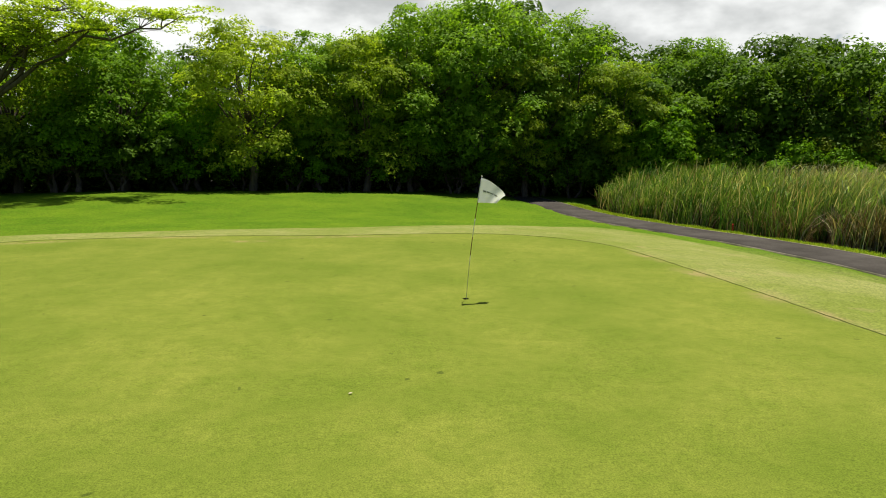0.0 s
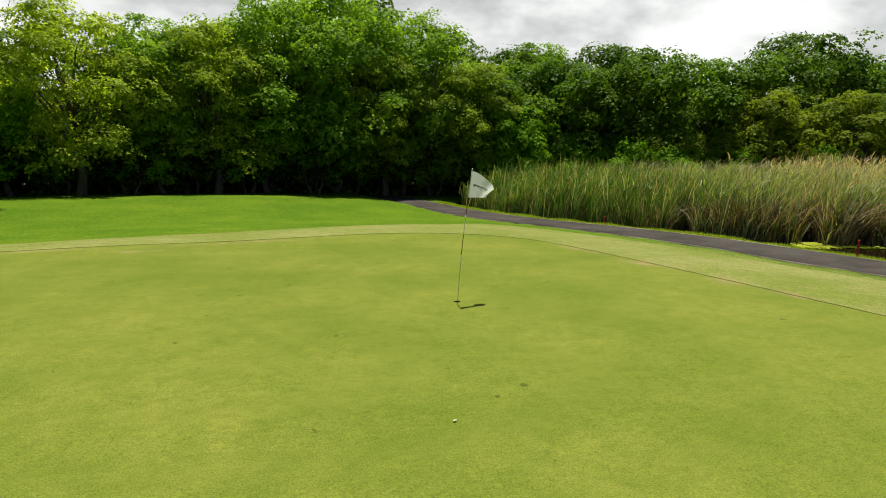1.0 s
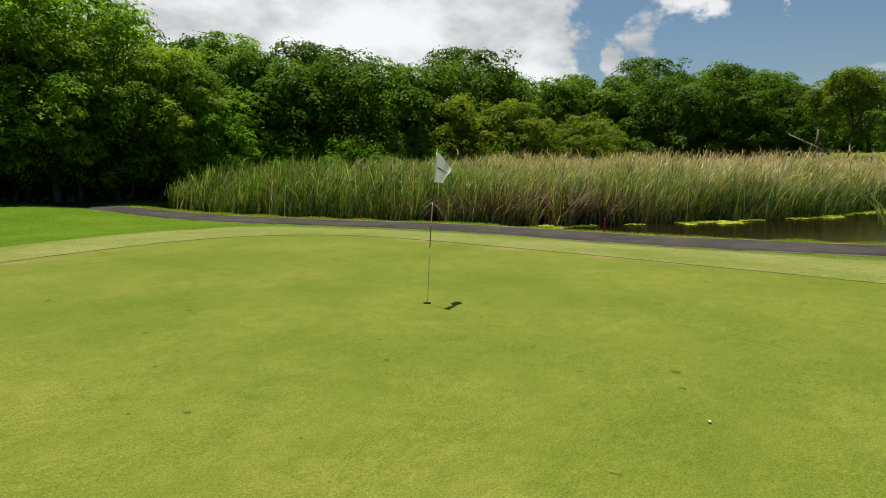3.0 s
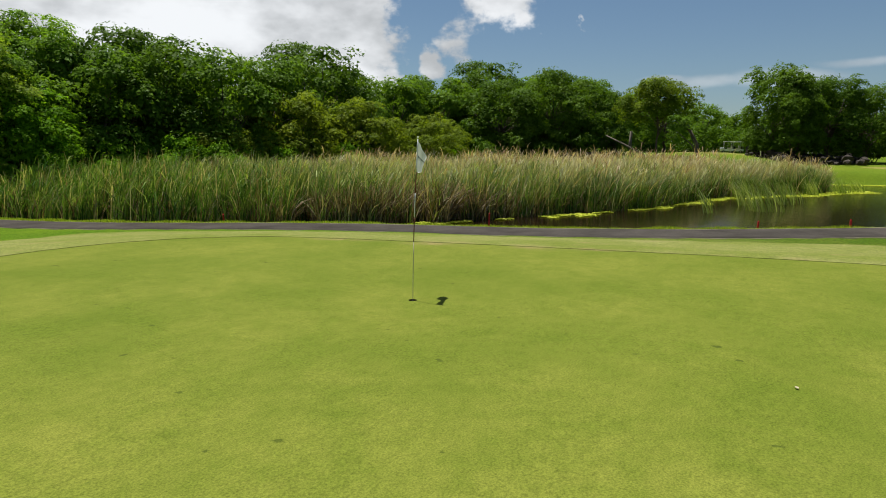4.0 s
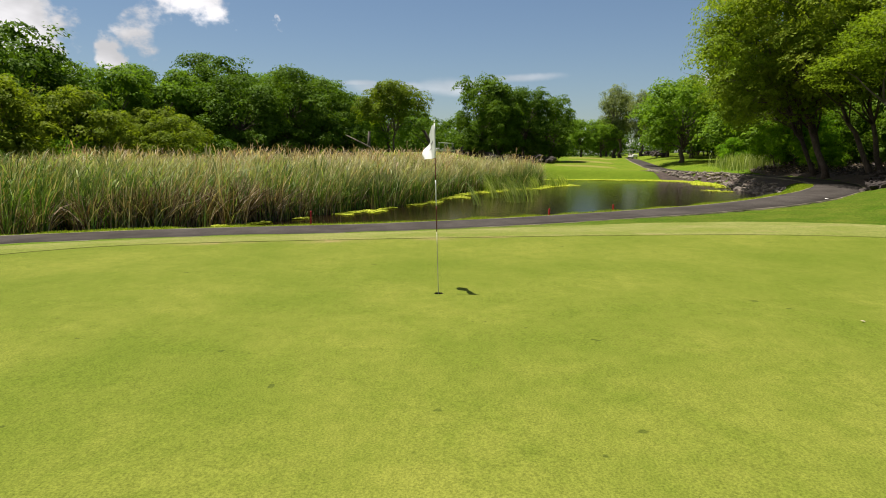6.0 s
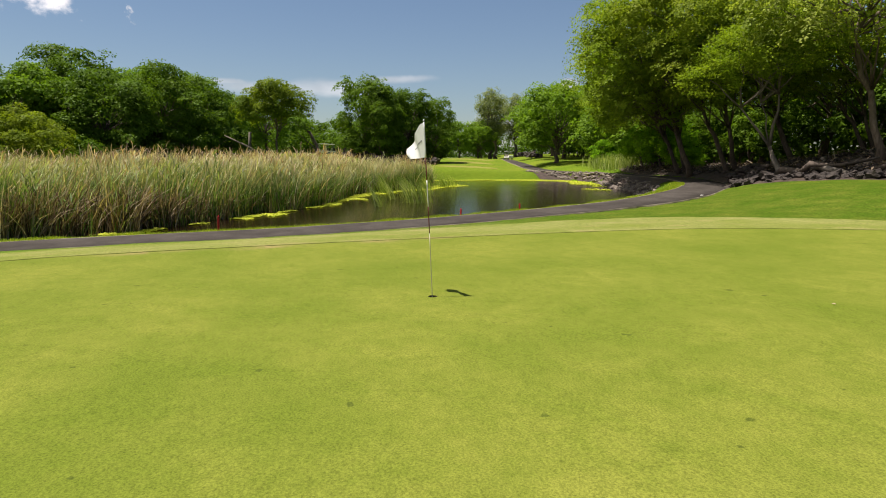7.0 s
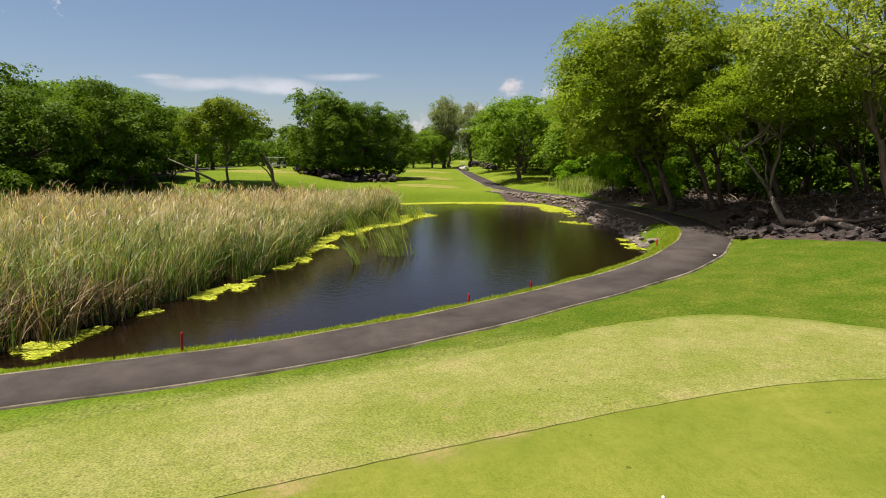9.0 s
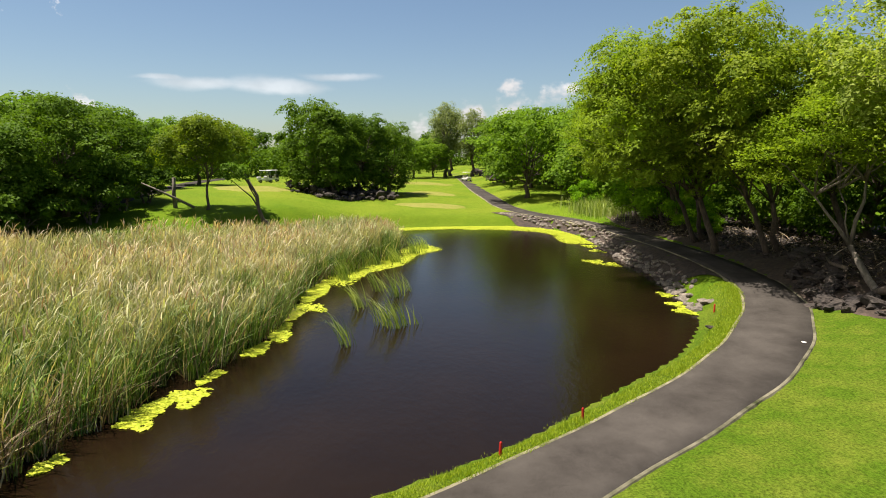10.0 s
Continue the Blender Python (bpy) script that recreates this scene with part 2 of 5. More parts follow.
def rough_solid(name, a, b, scale, roughness=0.85, bump=0.02, metal=0.0, stretch=None, spec=0.3):
    m, nt, bs = material(name)
    f = noise_fac(nt, scale, 6.0, 0.65, stretch)
    f2 = noise_fac(nt, scale * 0.17, 3.0, 0.6)
    col = ramp_color(nt, f, [(0.3, a), (0.7, b)])
    col = mix_color(nt, 1.0, col, ramp_color(nt, f2, [(0.3, (0.75, 0.75, 0.75)), (0.7, (1.15, 1.15, 1.15))]), "MULTIPLY")
    info = nt.nodes.new("ShaderNodeObjectInfo")
    col = mix_color(nt, 1.0, col, ramp_color(nt, info.outputs["Random"], [(0.0, (0.75, 0.75, 0.77)), (1.0, (1.2, 1.17, 1.12))]), "MULTIPLY")
    nt.links.new(col, bs.inputs["Base Color"])
    bs.inputs["Roughness"].default_value, bs.inputs["Metallic"].default_value = roughness, metal
    bs.inputs["Specular IOR Level"].default_value = spec
    if bump:
        add_bump(nt, bs, f, 0.7, bump)
    return m


M_GREEN = turf("green_turf", (0.112, 0.148, 0.017), (0.170, 0.190, 0.030), (0.100, 0.140, 0.014), grain_scale=66.0, bump=0.008, grain_depth=0.48, scuffed=True)
M_COLLAR = turf("collar_turf", (0.158, 0.188, 0.036), (0.226, 0.234, 0.076), (0.116, 0.152, 0.020), (0.28, 0.235, 0.105), (0.56, 0.73), grain_scale=24.0, bump=0.02, grain_depth=0.6, blend_to=(0.088, 0.140, 0.010), scuffed=True)
M_ROUGH = turf("rough_turf", (0.064, 0.134, 0.005), (0.104, 0.174, 0.008), (0.112, 0.168, 0.012), grain_scale=15.0, bump=0.04, grain_depth=0.68, apron=((0.058, 0.106, 0.007), (0.108, 0.138, 0.016)))
M_TEE = turf("tee_turf", (0.19, 0.20, 0.04), (0.23, 0.22, 0.06), (0.16, 0.19, 0.03))
M_LIP = rough_solid("turf_edge", (0.062, 0.078, 0.016), (0.145, 0.152, 0.038), 3.4, spec=0.0)
M_SOIL = rough_solid("dark_soil", (0.018, 0.013, 0.010), (0.095, 0.066, 0.047), 3.4, bump=0.08)
M_LAVA = rough_solid("lava_rock", (0.010, 0.008, 0.007), (0.074, 0.060, 0.050), 4.5, bump=0.08)
M_STONE = rough_solid("bank_stone", (0.06, 0.050, 0.042), (0.26, 0.225, 0.18), 3.0, bump=0.03)
M_KERB = rough_solid("path_edging", (0.048, 0.054, 0.022), (0.27, 0.24, 0.165), 1.1, spec=0.05)
M_BARK = rough_solid("bark", (0.055, 0.042, 0.032), (0.16, 0.125, 0.095), 9.0, bump=0.03, stretch=(1, 1, 0.25))
M_PALE_BARK = rough_solid("pale_bark", (0.085, 0.072, 0.055), (0.26, 0.225, 0.18), 7.0, bump=0.02, stretch=(1, 1, 0.3))
M_RED = rough_solid("red_paint", (0.42, 0.018, 0.016), (0.55, 0.03, 0.022), 14.0, 0.5, 0.0)
M_WHITE = rough_solid("white_paint", (0.70, 0.70, 0.66), (0.82, 0.82, 0.79), 10.0, 0.45, 0.0)
M_POLE = rough_solid("pale_fibreglass", (0.42, 0.40, 0.28), (0.54, 0.52, 0.38), 10.0, 0.45, 0.0)
M_DARKRED = rough_solid("dark_red_paint", (0.085, 0.016, 0.012), (0.15, 0.026, 0.018), 14.0, 0.5, 0.0)
M_BLACK = rough_solid("black_rubber", (0.012, 0.012, 0.012), (0.03, 0.03, 0.03), 12.0, 0.7, 0.0)
M_INK = rough_solid("grey_ink", (0.26, 0.27, 0.28), (0.36, 0.37, 0.38), 20.0, 0.8, 0.0)
M_STEEL = rough_solid("steel", (0.5, 0.5, 0.5), (0.62, 0.62, 0.62), 12.0, 0.35, 0.0, 1.0)
M_SEAT = rough_solid("cream_vinyl", (0.55, 0.50, 0.40), (0.66, 0.61, 0.50), 6.0, 0.6, 0.0)
M_DRYLEAF = rough_solid("dry_leaf", (0.42, 0.33, 0.20), (0.66, 0.58, 0.42), 30.0, 0.7, 0.0)

def tree_leaf(name, mid, through_light=0.45, spread=0.18, gloss=0.04):
    """Leaves of one tree: much of a tone, with older and younger sprays."""
    lo, hi = tuple(v * (1 - spread) for v in mid), tuple(v * (1 + spread * 1.3) for v in mid)
    return leaf_material(name, lo, mid, hi, through_light, gloss, sprays=0.75)


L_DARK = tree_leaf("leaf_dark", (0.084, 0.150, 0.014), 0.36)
L_MID = tree_leaf("leaf_mid", (0.124, 0.214, 0.020), 0.43)
# mid leaf colour lifted, standing in for sun on the wood's front
L_MID_LIT = tree_leaf("leaf_mid_lit", (0.180, 0.298, 0.027), 0.5)
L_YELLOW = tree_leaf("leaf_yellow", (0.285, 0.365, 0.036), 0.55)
L_SUN = tree_leaf("leaf_sunny", (0.160, 0.236, 0.020), 0.45)
L_OLIVE = tree_leaf("leaf_olive", (0.172, 0.232, 0.023), 0.46)
L_BUSH = tree_leaf("leaf_bush", (0.165, 0.218, 0.018), 0.44)
L_PALE = tree_leaf("leaf_pale", (0.24, 0.30, 0.065), 0.48)
L_PINE = tree_leaf("pine_needles", (0.20, 0.235, 0.10), 0.42)
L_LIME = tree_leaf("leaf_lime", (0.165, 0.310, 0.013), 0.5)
L_REED = leaf_material("reed_leaf", (0.042, 0.092, 0.014), (0.125, 0.212, 0.044), (0.34, 0.41, 0.16), 0.32, 0.08, patchy=(1.1, (1.36, 1.24, 1.04), (0.46, 0.68, 0.52)), bleached=(0.80, 0.66, 0.45))
L_STRAW = leaf_material("reed_straw", (0.22, 0.15, 0.09), (0.48, 0.38, 0.23), (0.74, 0.64, 0.46), 0.35, 0.08)
L_PLUME = leaf_material("reed_plume", (0.26, 0.16, 0.11), (0.50, 0.36, 0.25), (0.74, 0.60, 0.46), 0.4, 0.05)
L_TUFT = leaf_material("tuft_leaf", (0.14, 0.22, 0.04), (0.30, 0.38, 0.10), (0.52, 0.57, 0.26), 0.35, 0.08)
L_DEAD = leaf_material("dead_reed", (0.05, 0.034, 0.020), (0.17, 0.12, 0.075), (0.46, 0.38, 0.28), 0.2, 0.05)
L_LITTER = leaf_material("leaf_litter", (0.06, 0.04, 0.026), (0.20, 0.14, 0.095), (0.46, 0.38, 0.29), 0.1)
L_GRASS = leaf_material("bank_grass", (0.14, 0.22, 0.016), (0.25, 0.34, 0.026), (0.40, 0.46, 0.05), 0.4)
L_WEED = leaf_material("duckweed", (0.26, 0.33, 0.02), (0.38, 0.44, 0.035), (0.50, 0.53, 0.06), 0.2)


def asphalt():
    m, nt, bs = material("asphalt")
    grit = noise_fac(nt, 60.0, 3.0, 0.8)
    wear = noise_fac(nt, 0.5, 6.0, 0.65)
    col = ramp_color(nt, wear, [(0.32, (0.034, 0.0298, 0.0255)), (0.70, (0.074, 0.0655, 0.0565))])
    col = mix_color(nt, 1.0, col, ramp_color(nt, grit, [(0.3, (0.65, 0.65, 0.65)), (0.7, (1.25, 1.25, 1.25))]), "MULTIPLY")
    nt.links.new(col, bs.inputs["Base Color"])
    bs.inputs["Roughness"].default_value = 0.9
    bs.inputs["Specular IOR Level"].default_value = 0.03
    add_bump(nt, bs, grit, 0.5, 0.008)
    return m


def water_material():
    m, nt, bs = material("pond_water")
    murk = noise_fac(nt, 0.12, 4.0)
    nt.links.new(ramp_color(nt, murk, [(0.3, (0.0062, 0.0035, 0.0018)), (0.7, (0.0112, 0.0063, 0.0030))]), bs.inputs["Base Color"])
    bs.inputs["Roughness"].default_value = 0.09
    bs.inputs["IOR"].default_value = 1.33
    bs.inputs["Specular IOR Level"].default_value = 0.24
    ripple = noise_fac(nt, 2.6, 4.0, 0.6, (1.0, 1.8, 1.0))
    add_bump(nt, bs, ripple, 0.5, 0.024)
    return m


def cloth_material():
    m, nt, bs = material("flag_cloth")
    weave = noise_fac(nt, 60.0, 3.0)
    nt.links.new(ramp_color(nt, weave, [(0.3, (0.74, 0.75, 0.74)), (0.7, (0.82, 0.82, 0.80))]), bs.inputs["Base Color"])
    bs.inputs["Roughness"].default_value = 0.8
    tr = nt.nodes.new("ShaderNodeBsdfTranslucent")
    tr.inputs["Color"].default_value = (0.75, 0.76, 0.74, 1)
    mx = nt.nodes.new("ShaderNodeMixShader")
    mx.inputs[0].default_value = 0.35
    nt.links.new(bs.outputs[0], mx.inputs[1])
    nt.links.new(tr.outputs[0], mx.inputs[2])
    nt.links.new(mx.outputs[0], nt.nodes["Material Output"].inputs["Surface"])
    return m


M_ASPHALT, M_WATER, M_CLOTH = asphalt(), water_material(), cloth_material()


# ---- mesh helpers ----
def mesh_of(name, verts, faces, mat, smooth=False):
    me = bpy.data.meshes.new(name)
    me.from_pydata([tuple(v) for v in verts], [], faces)
    me.materials.append(mat)
    if smooth:
        me.polygons.foreach_set("use_smooth", [True] * len(me.polygons))
    me.update()
    return me


def patches(name, corners, mat, smooth=False):
    """One mesh of many loose faces: corners has the shape (faces, 3 or 4, 3)."""
    corners = np.asarray(corners, dtype=np.float32)
    n, k = corners.shape[:2]
    me = bpy.data.meshes.new(name)
    me.vertices.add(n * k)
    me.vertices.foreach_set("co", corners.ravel())
    me.loops.add(n * k)
    me.loops.foreach_set("vertex_index", np.arange(n * k, dtype=np.int32))
    me.polygons.add(n)
    me.polygons.foreach_set("loop_start", np.arange(n, dtype=np.int32) * k)
    me.polygons.foreach_set("loop_total", np.full(n, k, dtype=np.int32))
    me.materials.append(mat)
    me.update(calc_edges=True)
    return me


def strips(name, rows_of, mat):
    """One mesh of many ribbons: rows_of has the shape (ribbons, levels, 2, 3)."""
    rows_of = np.asarray(rows_of, dtype=np.float32)
    n, k = rows_of.shape[:2]
    base = (np.arange(n, dtype=np.int32) * (k * 2))[:, None, None]
    lv = (np.arange(k - 1, dtype=np.int32) * 2)[None, :, None]
    quad = base + lv + np.array([0, 1, 3, 2], dtype=np.int32)[None, None, :]
    me = bpy.data.meshes.new(name)
    me.vertices.add(n * k * 2)
    me.vertices.foreach_set("co", rows_of.ravel())
    f = n * (k - 1)
    me.loops.add(f * 4)
    me.loops.foreach_set("vertex_index", quad.ravel())
    me.polygons.add(f)
    me.polygons.foreach_set("loop_start", np.arange(f, dtype=np.int32) * 4)
    me.polygons.foreach_set("loop_total", np.full(f, 4, dtype=np.int32))
    me.materials.append(mat)
    me.update(calc_edges=True)
    return me


def child(name, data, parent, label=""):
    ob = new(name, data)
    ob.parent = parent
    return tagged(ob, label)


def part(name, bm, mat, parent, label=""):
    me = bpy.data.meshes.new(name)
    bm.to_mesh(me)
    bm.free()
    me.materials.append(mat)
    return child(name, me, parent, label)


def tube_data(path, radii, sides=8, close=True):
    """Vertices and faces of a tapered tube along a line of points."""
    path = [Vector(p) for p in path]
    verts, faces = [], []
    for i, (p, r) in enumerate(zip(path, radii)):
        d = (path[min(i + 1, len(path) - 1)] - path[max(i - 1, 0)]).normalized()
        a = d.orthogonal().normalized() if abs(d.z) < 0.5 else (Vector((1, 0, 0)) - d * d.x).normalized()
        b = d.cross(a)
        for k in range(sides):
            t = 2 * math.pi * k / sides
            verts.append(p + (a * math.cos(t) + b * math.sin(t)) * r)
    for i in range(len(path) - 1):
        for k in range(sides):
            j = (k + 1) % sides
            faces.append((i * sides + k, i * sides + j, (i + 1) * sides + j, (i + 1) * sides + k))
    if close:
        faces.append(tuple(range(sides))[::-1])
        faces.append(tuple((len(path) - 1) * sides + k for k in range(sides)))
    return verts, faces


def tubes(name, list_of, mat, smooth=True):
    verts, faces = [], []
    for path, radii, sides in list_of:
        v, f = tube_data(path, radii, sides)
        o = len(verts)
        verts += v
        faces += [tuple(i + o for i in q) for q in f]
    return mesh_of(name, verts, faces, mat, smooth)


def box_bm(size, at=(0, 0, 0), bevel=0.0, turn=None):
    bm = bmesh.new()
    bmesh.ops.create_cube(bm, size=1.0)
    bmesh.ops.scale(bm, vec=size, verts=bm.verts)
    if bevel:
        bmesh.ops.bevel(bm, geom=list(bm.edges), offset=bevel, segments=2, profile=0.6, affect="EDGES")
    if turn is not None:
        bmesh.ops.transform(bm, matrix=turn, verts=bm.verts)
    bmesh.ops.translate(bm, vec=at, verts=bm.verts)
    return bm


# ---- the plan ----
def curve(points, closed=False, step=0.5):
    """A smooth line through the points, sampled about every step metres."""
    p = np.array(points, dtype=float)
    n = len(p)
    out = []
    for i in range(n if closed else n - 1):
        a, b, c, d = (p[(i + k) % n] if closed else p[min(max(i + k, 0), n - 1)] for k in (-1, 0, 1, 2))
        m = max(2, int(np.linalg.norm(c[:2] - b[:2]) / step))
        t = (np.arange(m) / m)[:, None]
        out.append(0.5 * (2 * b + (c - a) * t + (2 * a - 5 * b + 4 * c - d) * t * t + (3 * b - a - 3 * c + d) * t ** 3))
    if not closed:
        out.append(p[-1:])
    return np.vstack(out)


HOLE = (0.226, 10.513)
GREEN = curve([(6.58, 3.6), (6.28, 6.9), (5.92, 9.0), (5.55, 11.2), (5.15, 13.3), (4.75, 15.2), (4.1, 17.1), (2.6, 18.55), (0.6, 19.05), (-1.8, 18.65), (-3.8, 18.2), (-6.1, 18.15),
               (-8.3, 17.95), (-10.6, 17.6), (-12.8, 16.8), (-16, 12), (-16, 4), (-13, -4), (-6, -8), (1, -6.8), (4.6, -2.8), (6.1, 0.7)], True)
COLLAR = curve([(12.5, 3.9), (11.7, 6.8), (10.6, 11), (9.7, 15.0), (9.1, 18.2), (8.4, 21.4), (7.6, 24.6), (6.0, 26.8), (3.6, 25.9), (1.2, 24.6), (-1.6, 22.9), (-4.1, 21.6), (-9.0, 20.1),
                (-13.5, 18.9), (-18, 16.0), (-20, 10), (-20, 2), (-16, -8), (-6, -12), (2, -10), (6.0, -5.0), (8.2, -2.9), (11.1, -1.3), (12.7, 0.6)], True)
PATH_LINE = curve([(3.6, 52.0, -0.85), (5.6, 43.0, -0.85), (6.9, 35.0, -0.88), (8.2, 30.4, -0.88), (9.8, 26.2, -0.84), (11.2, 22.4, -0.78), (12.0, 18.3, -0.70),
                   (12.5, 14.2, -0.64), (13.4, 10.9, -0.60), (14.7, 7.5, -0.56), (16.4, 3.9, -0.50), (18.15, 0.5, -0.43), (20.25, -2.9, -0.33),
                   (23.2, -6.45, -0.18), (26.75, -9.7, -0.02), (31.0, -11.9, 0.06), (37.5, -14.0, 0.06), (45.0, -15.6, 0.0), (54.0, -16.9, -0.05),
                   (62.5, -17.1, -0.1), (70.5, -16.0, -0.1), (78.0, -15.9, 0.08), (88.0, -17.6, 0.38), (104.0, -20.6, 0.8), (132.0, -27.0, 1.2), (175.0, -37.0, 1.4)])
POND = curve([(14.3, 18.6), (14.9, 16.2), (15.3, 13.7), (16.1, 11.0), (17.1, 8.2), (18.3, 5.6), (20.1, 2.6), (21.7, 0.0), (23.2, -2.4), (25.3, -4.6), (27.9, -6.7),
              (30.6, -7.9), (37.2, -10.4), (42.0, -11.5), (52.0, -14.2), (59.0, -15.4), (64.5, -13.4), (66.3, -8.0), (66.6, -2.0), (65.5, 3.0), (60.0, 3.5),
              (53.0, 2.5), (47.0, 4.2), (40.6, 9.3), (34.4, 11.0), (29.4, 12.2), (24.8, 14.5), (20.7, 16.9), (17.4, 18.7), (15.6, 20.2)], True)
MARSH = curve([(15.6, 20.2), (17.4, 18.7), (20.7, 16.9), (24.8, 14.5), (29.4, 12.2), (34.4, 11.0), (40.6, 9.3), (47.0, 4.2), (53.0, 2.5), (60.0, 3.5), (64.0, 5.5),
               (58.0, 11.0), (54.0, 17.0), (51.0, 25.0), (43.0, 32.0), (31.0, 36.5), (19.0, 39.5), (10.2, 41.5), (9.4, 36.4), (10.9, 30.6), (12.4, 27.0), (13.5, 24.2)], True)


def distance(poly, x, y, closed=True):
    """Distance of the points from a line, and the number of its nearest corner."""
    x, y = np.asarray(x, float).ravel(), np.asarray(y, float).ravel()
    best, near = np.full(x.shape, 1e9), np.zeros(x.shape, int)
    n = len(poly)
    for i in range(n if closed else n - 1):
        ax, ay = poly[i][:2]
        bx, by = poly[(i + 1) % n][:2]
        ux, uy = bx - ax, by - ay
        t = np.clip(((x - ax) * ux + (y - ay) * uy) / (ux * ux + uy * uy + 1e-9), 0, 1)
        d = np.hypot(x - ax - t * ux, y - ay - t * uy)
        m = d < best
        best[m], near[m] = d[m], i
    return best, near


def inside(poly, x, y):
    x, y = np.asarray(x, float).ravel(), np.asarray(y, float).ravel()
    c = np.zeros(x.shape, bool)
    n = len(poly)
    for i in range(n):
        ax, ay = poly[i][:2]
        bx, by = poly[(i + 1) % n][:2]
        if ay == by:
            continue
        c ^= ((ay > y) != (by > y)) & (x < (bx - ax) * (y - ay) / (by - ay) + ax)
    return c


def smooth_step(a, b, v):
    t = np.clip((v - a) / (b - a), 0, 1)
    return t * t * (3 - 2 * t)


def height(x, y):
    """The ground's height: the green's plateau, the fall to the path, the bank down to the pond, the rise to the lava field."""
    x, y = np.asarray(x, float).ravel(), np.asarray(y, float).ravel()
    dg, _ = distance(GREEN, x, y)
    inner = inside(GREEN, x, y)
    dgo = np.where(inner, 0, dg)
    dp, near = distance(PATH_LINE, x, y, False)
    zp = PATH_LINE[near, 2]
    d = PATH_LINE[np.minimum(near + 1, len(PATH_LINE) - 1)] - PATH_LINE[np.maximum(near, 0)]
    side = d[:, 0] * (y - PATH_LINE[near, 1]) - d[:, 1] * (x - PATH_LINE[near, 0])
    pond_side = side > 0
    dpe = np.maximum(dp - 1.22 - np.where(pond_side, 0.0, 0.06 + 0.34 * np.exp(-((x - 22.5) ** 2 + (y + 5.5) ** 2) / 40.0)), 0)
    top = -0.05 + 0.13 * np.exp(-((x + 5) ** 2 + (y - 14) ** 2) / 60.0) + 0.05 * np.exp(-((x - 0.2) ** 2 + (y - 9) ** 2) / 25.0)
    w = dgo / (dgo + dpe + 1e-6)
    lawn = top + (zp - top) * (0.35 * w + 0.65 * smooth_step(0, 1, w))
    mound = 0.34 * np.exp(-((x + 18) ** 2 / 160.0 + (y - 33) ** 2 / 30.0)) + 0.20 * np.exp(-((x + 4) ** 2 / 60.0 + (y - 37) ** 2 / 22.0))
    mound = mound + 0.36 * smooth_step(29, 40, y) * smooth_step(7, -3, x) * smooth_step(-42, -20, x)
    rise = 1.15 * smooth_step(0.0, 10.5, -y - 0.5) * dpe / (dpe + 2.6) * smooth_step(0, 6, dgo)
    back = 0.9 * smooth_step(6, 30, dpe) * smooth_step(20, 60, x)
    slope = 1.3 * smooth_step(-12.5, -22.0, y + 0.25 * np.maximum(18.0 - x, 0)) * smooth_step(36.0, 24.0, x)
    verge = 0.10 * smooth_step(0.0, 0.4, dpe) * smooth_step(5.0, 0.8, dpe) * smooth_step(-2.0, 6.0, y) * smooth_step(0.0, 1.5, dgo)
    lawn = lawn + mound + rise + slope + verge + back * 0.6
    far = zp + (0.9 - zp) * smooth_step(6, 34, dpe) * smooth_step(40, 66, x) + 0.35 * smooth_step(1.5, 9, dpe) * smooth_step(66, 74, x)
    far = far + 0.95 * smooth_step(54, 66, x) * smooth_step(3, 13, y) * smooth_step(60, 34, y)
    z = np.where(pond_side, far, lawn)
    wet = inside(POND, x, y) | inside(MARSH, x, y)
    db = np.minimum(distance(POND, x, y)[0], distance(MARSH, x, y)[0])
    bank = -1.03 + (np.maximum(z, -0.95) + 1.03) * smooth_step(0, 1, 1.35 * db / (db + dpe + 0.25))
    bank = np.where(x > 66, -1.03 + (z + 1.03) * smooth_step(0, 2.2, db), bank)
    bank = np.where((y > 16) & (x > 30) | (x > 52) & (y > 3), -1.03 + (z + 1.03) * smooth_step(0, 5, db), bank)
    z = np.where(pond_side & ~wet, bank, z)
    z = np.where(wet, -1.06 - 0.7 * smooth_step(0, 2.0, db), z)
    hx, hy = x - HOLE[0], y - HOLE[1]
    z = z - z_hole * np.exp(-(hx * hx + hy * hy) / 9.0)
    return z + 0.012 * np.sin(x * 0.9 + 1.3 * np.sin(y * 0.37)) * smooth_step(2, 12, dgo)


z_hole = 0.0
z_hole = float(height([HOLE[0]], [HOLE[1]])[0])


def drop_to(x, y):
    return float(height([x], [y])[0])


# ---- the ground, one sheet to the horizon ----
def spread(lo, hi, core_lo, core_hi, step):
    core = np.arange(core_lo, core_hi + step / 2, step)
    out, s = [], step
    v = core_hi
    while v < hi:
        s *= 1.22
        v += s
        out.append(v)
    low, s, v = [], step, core_lo
    while v > lo:
        s *= 1.22
        v -= s
        low.append(v)
    return np.concatenate([low[::-1], core, out])


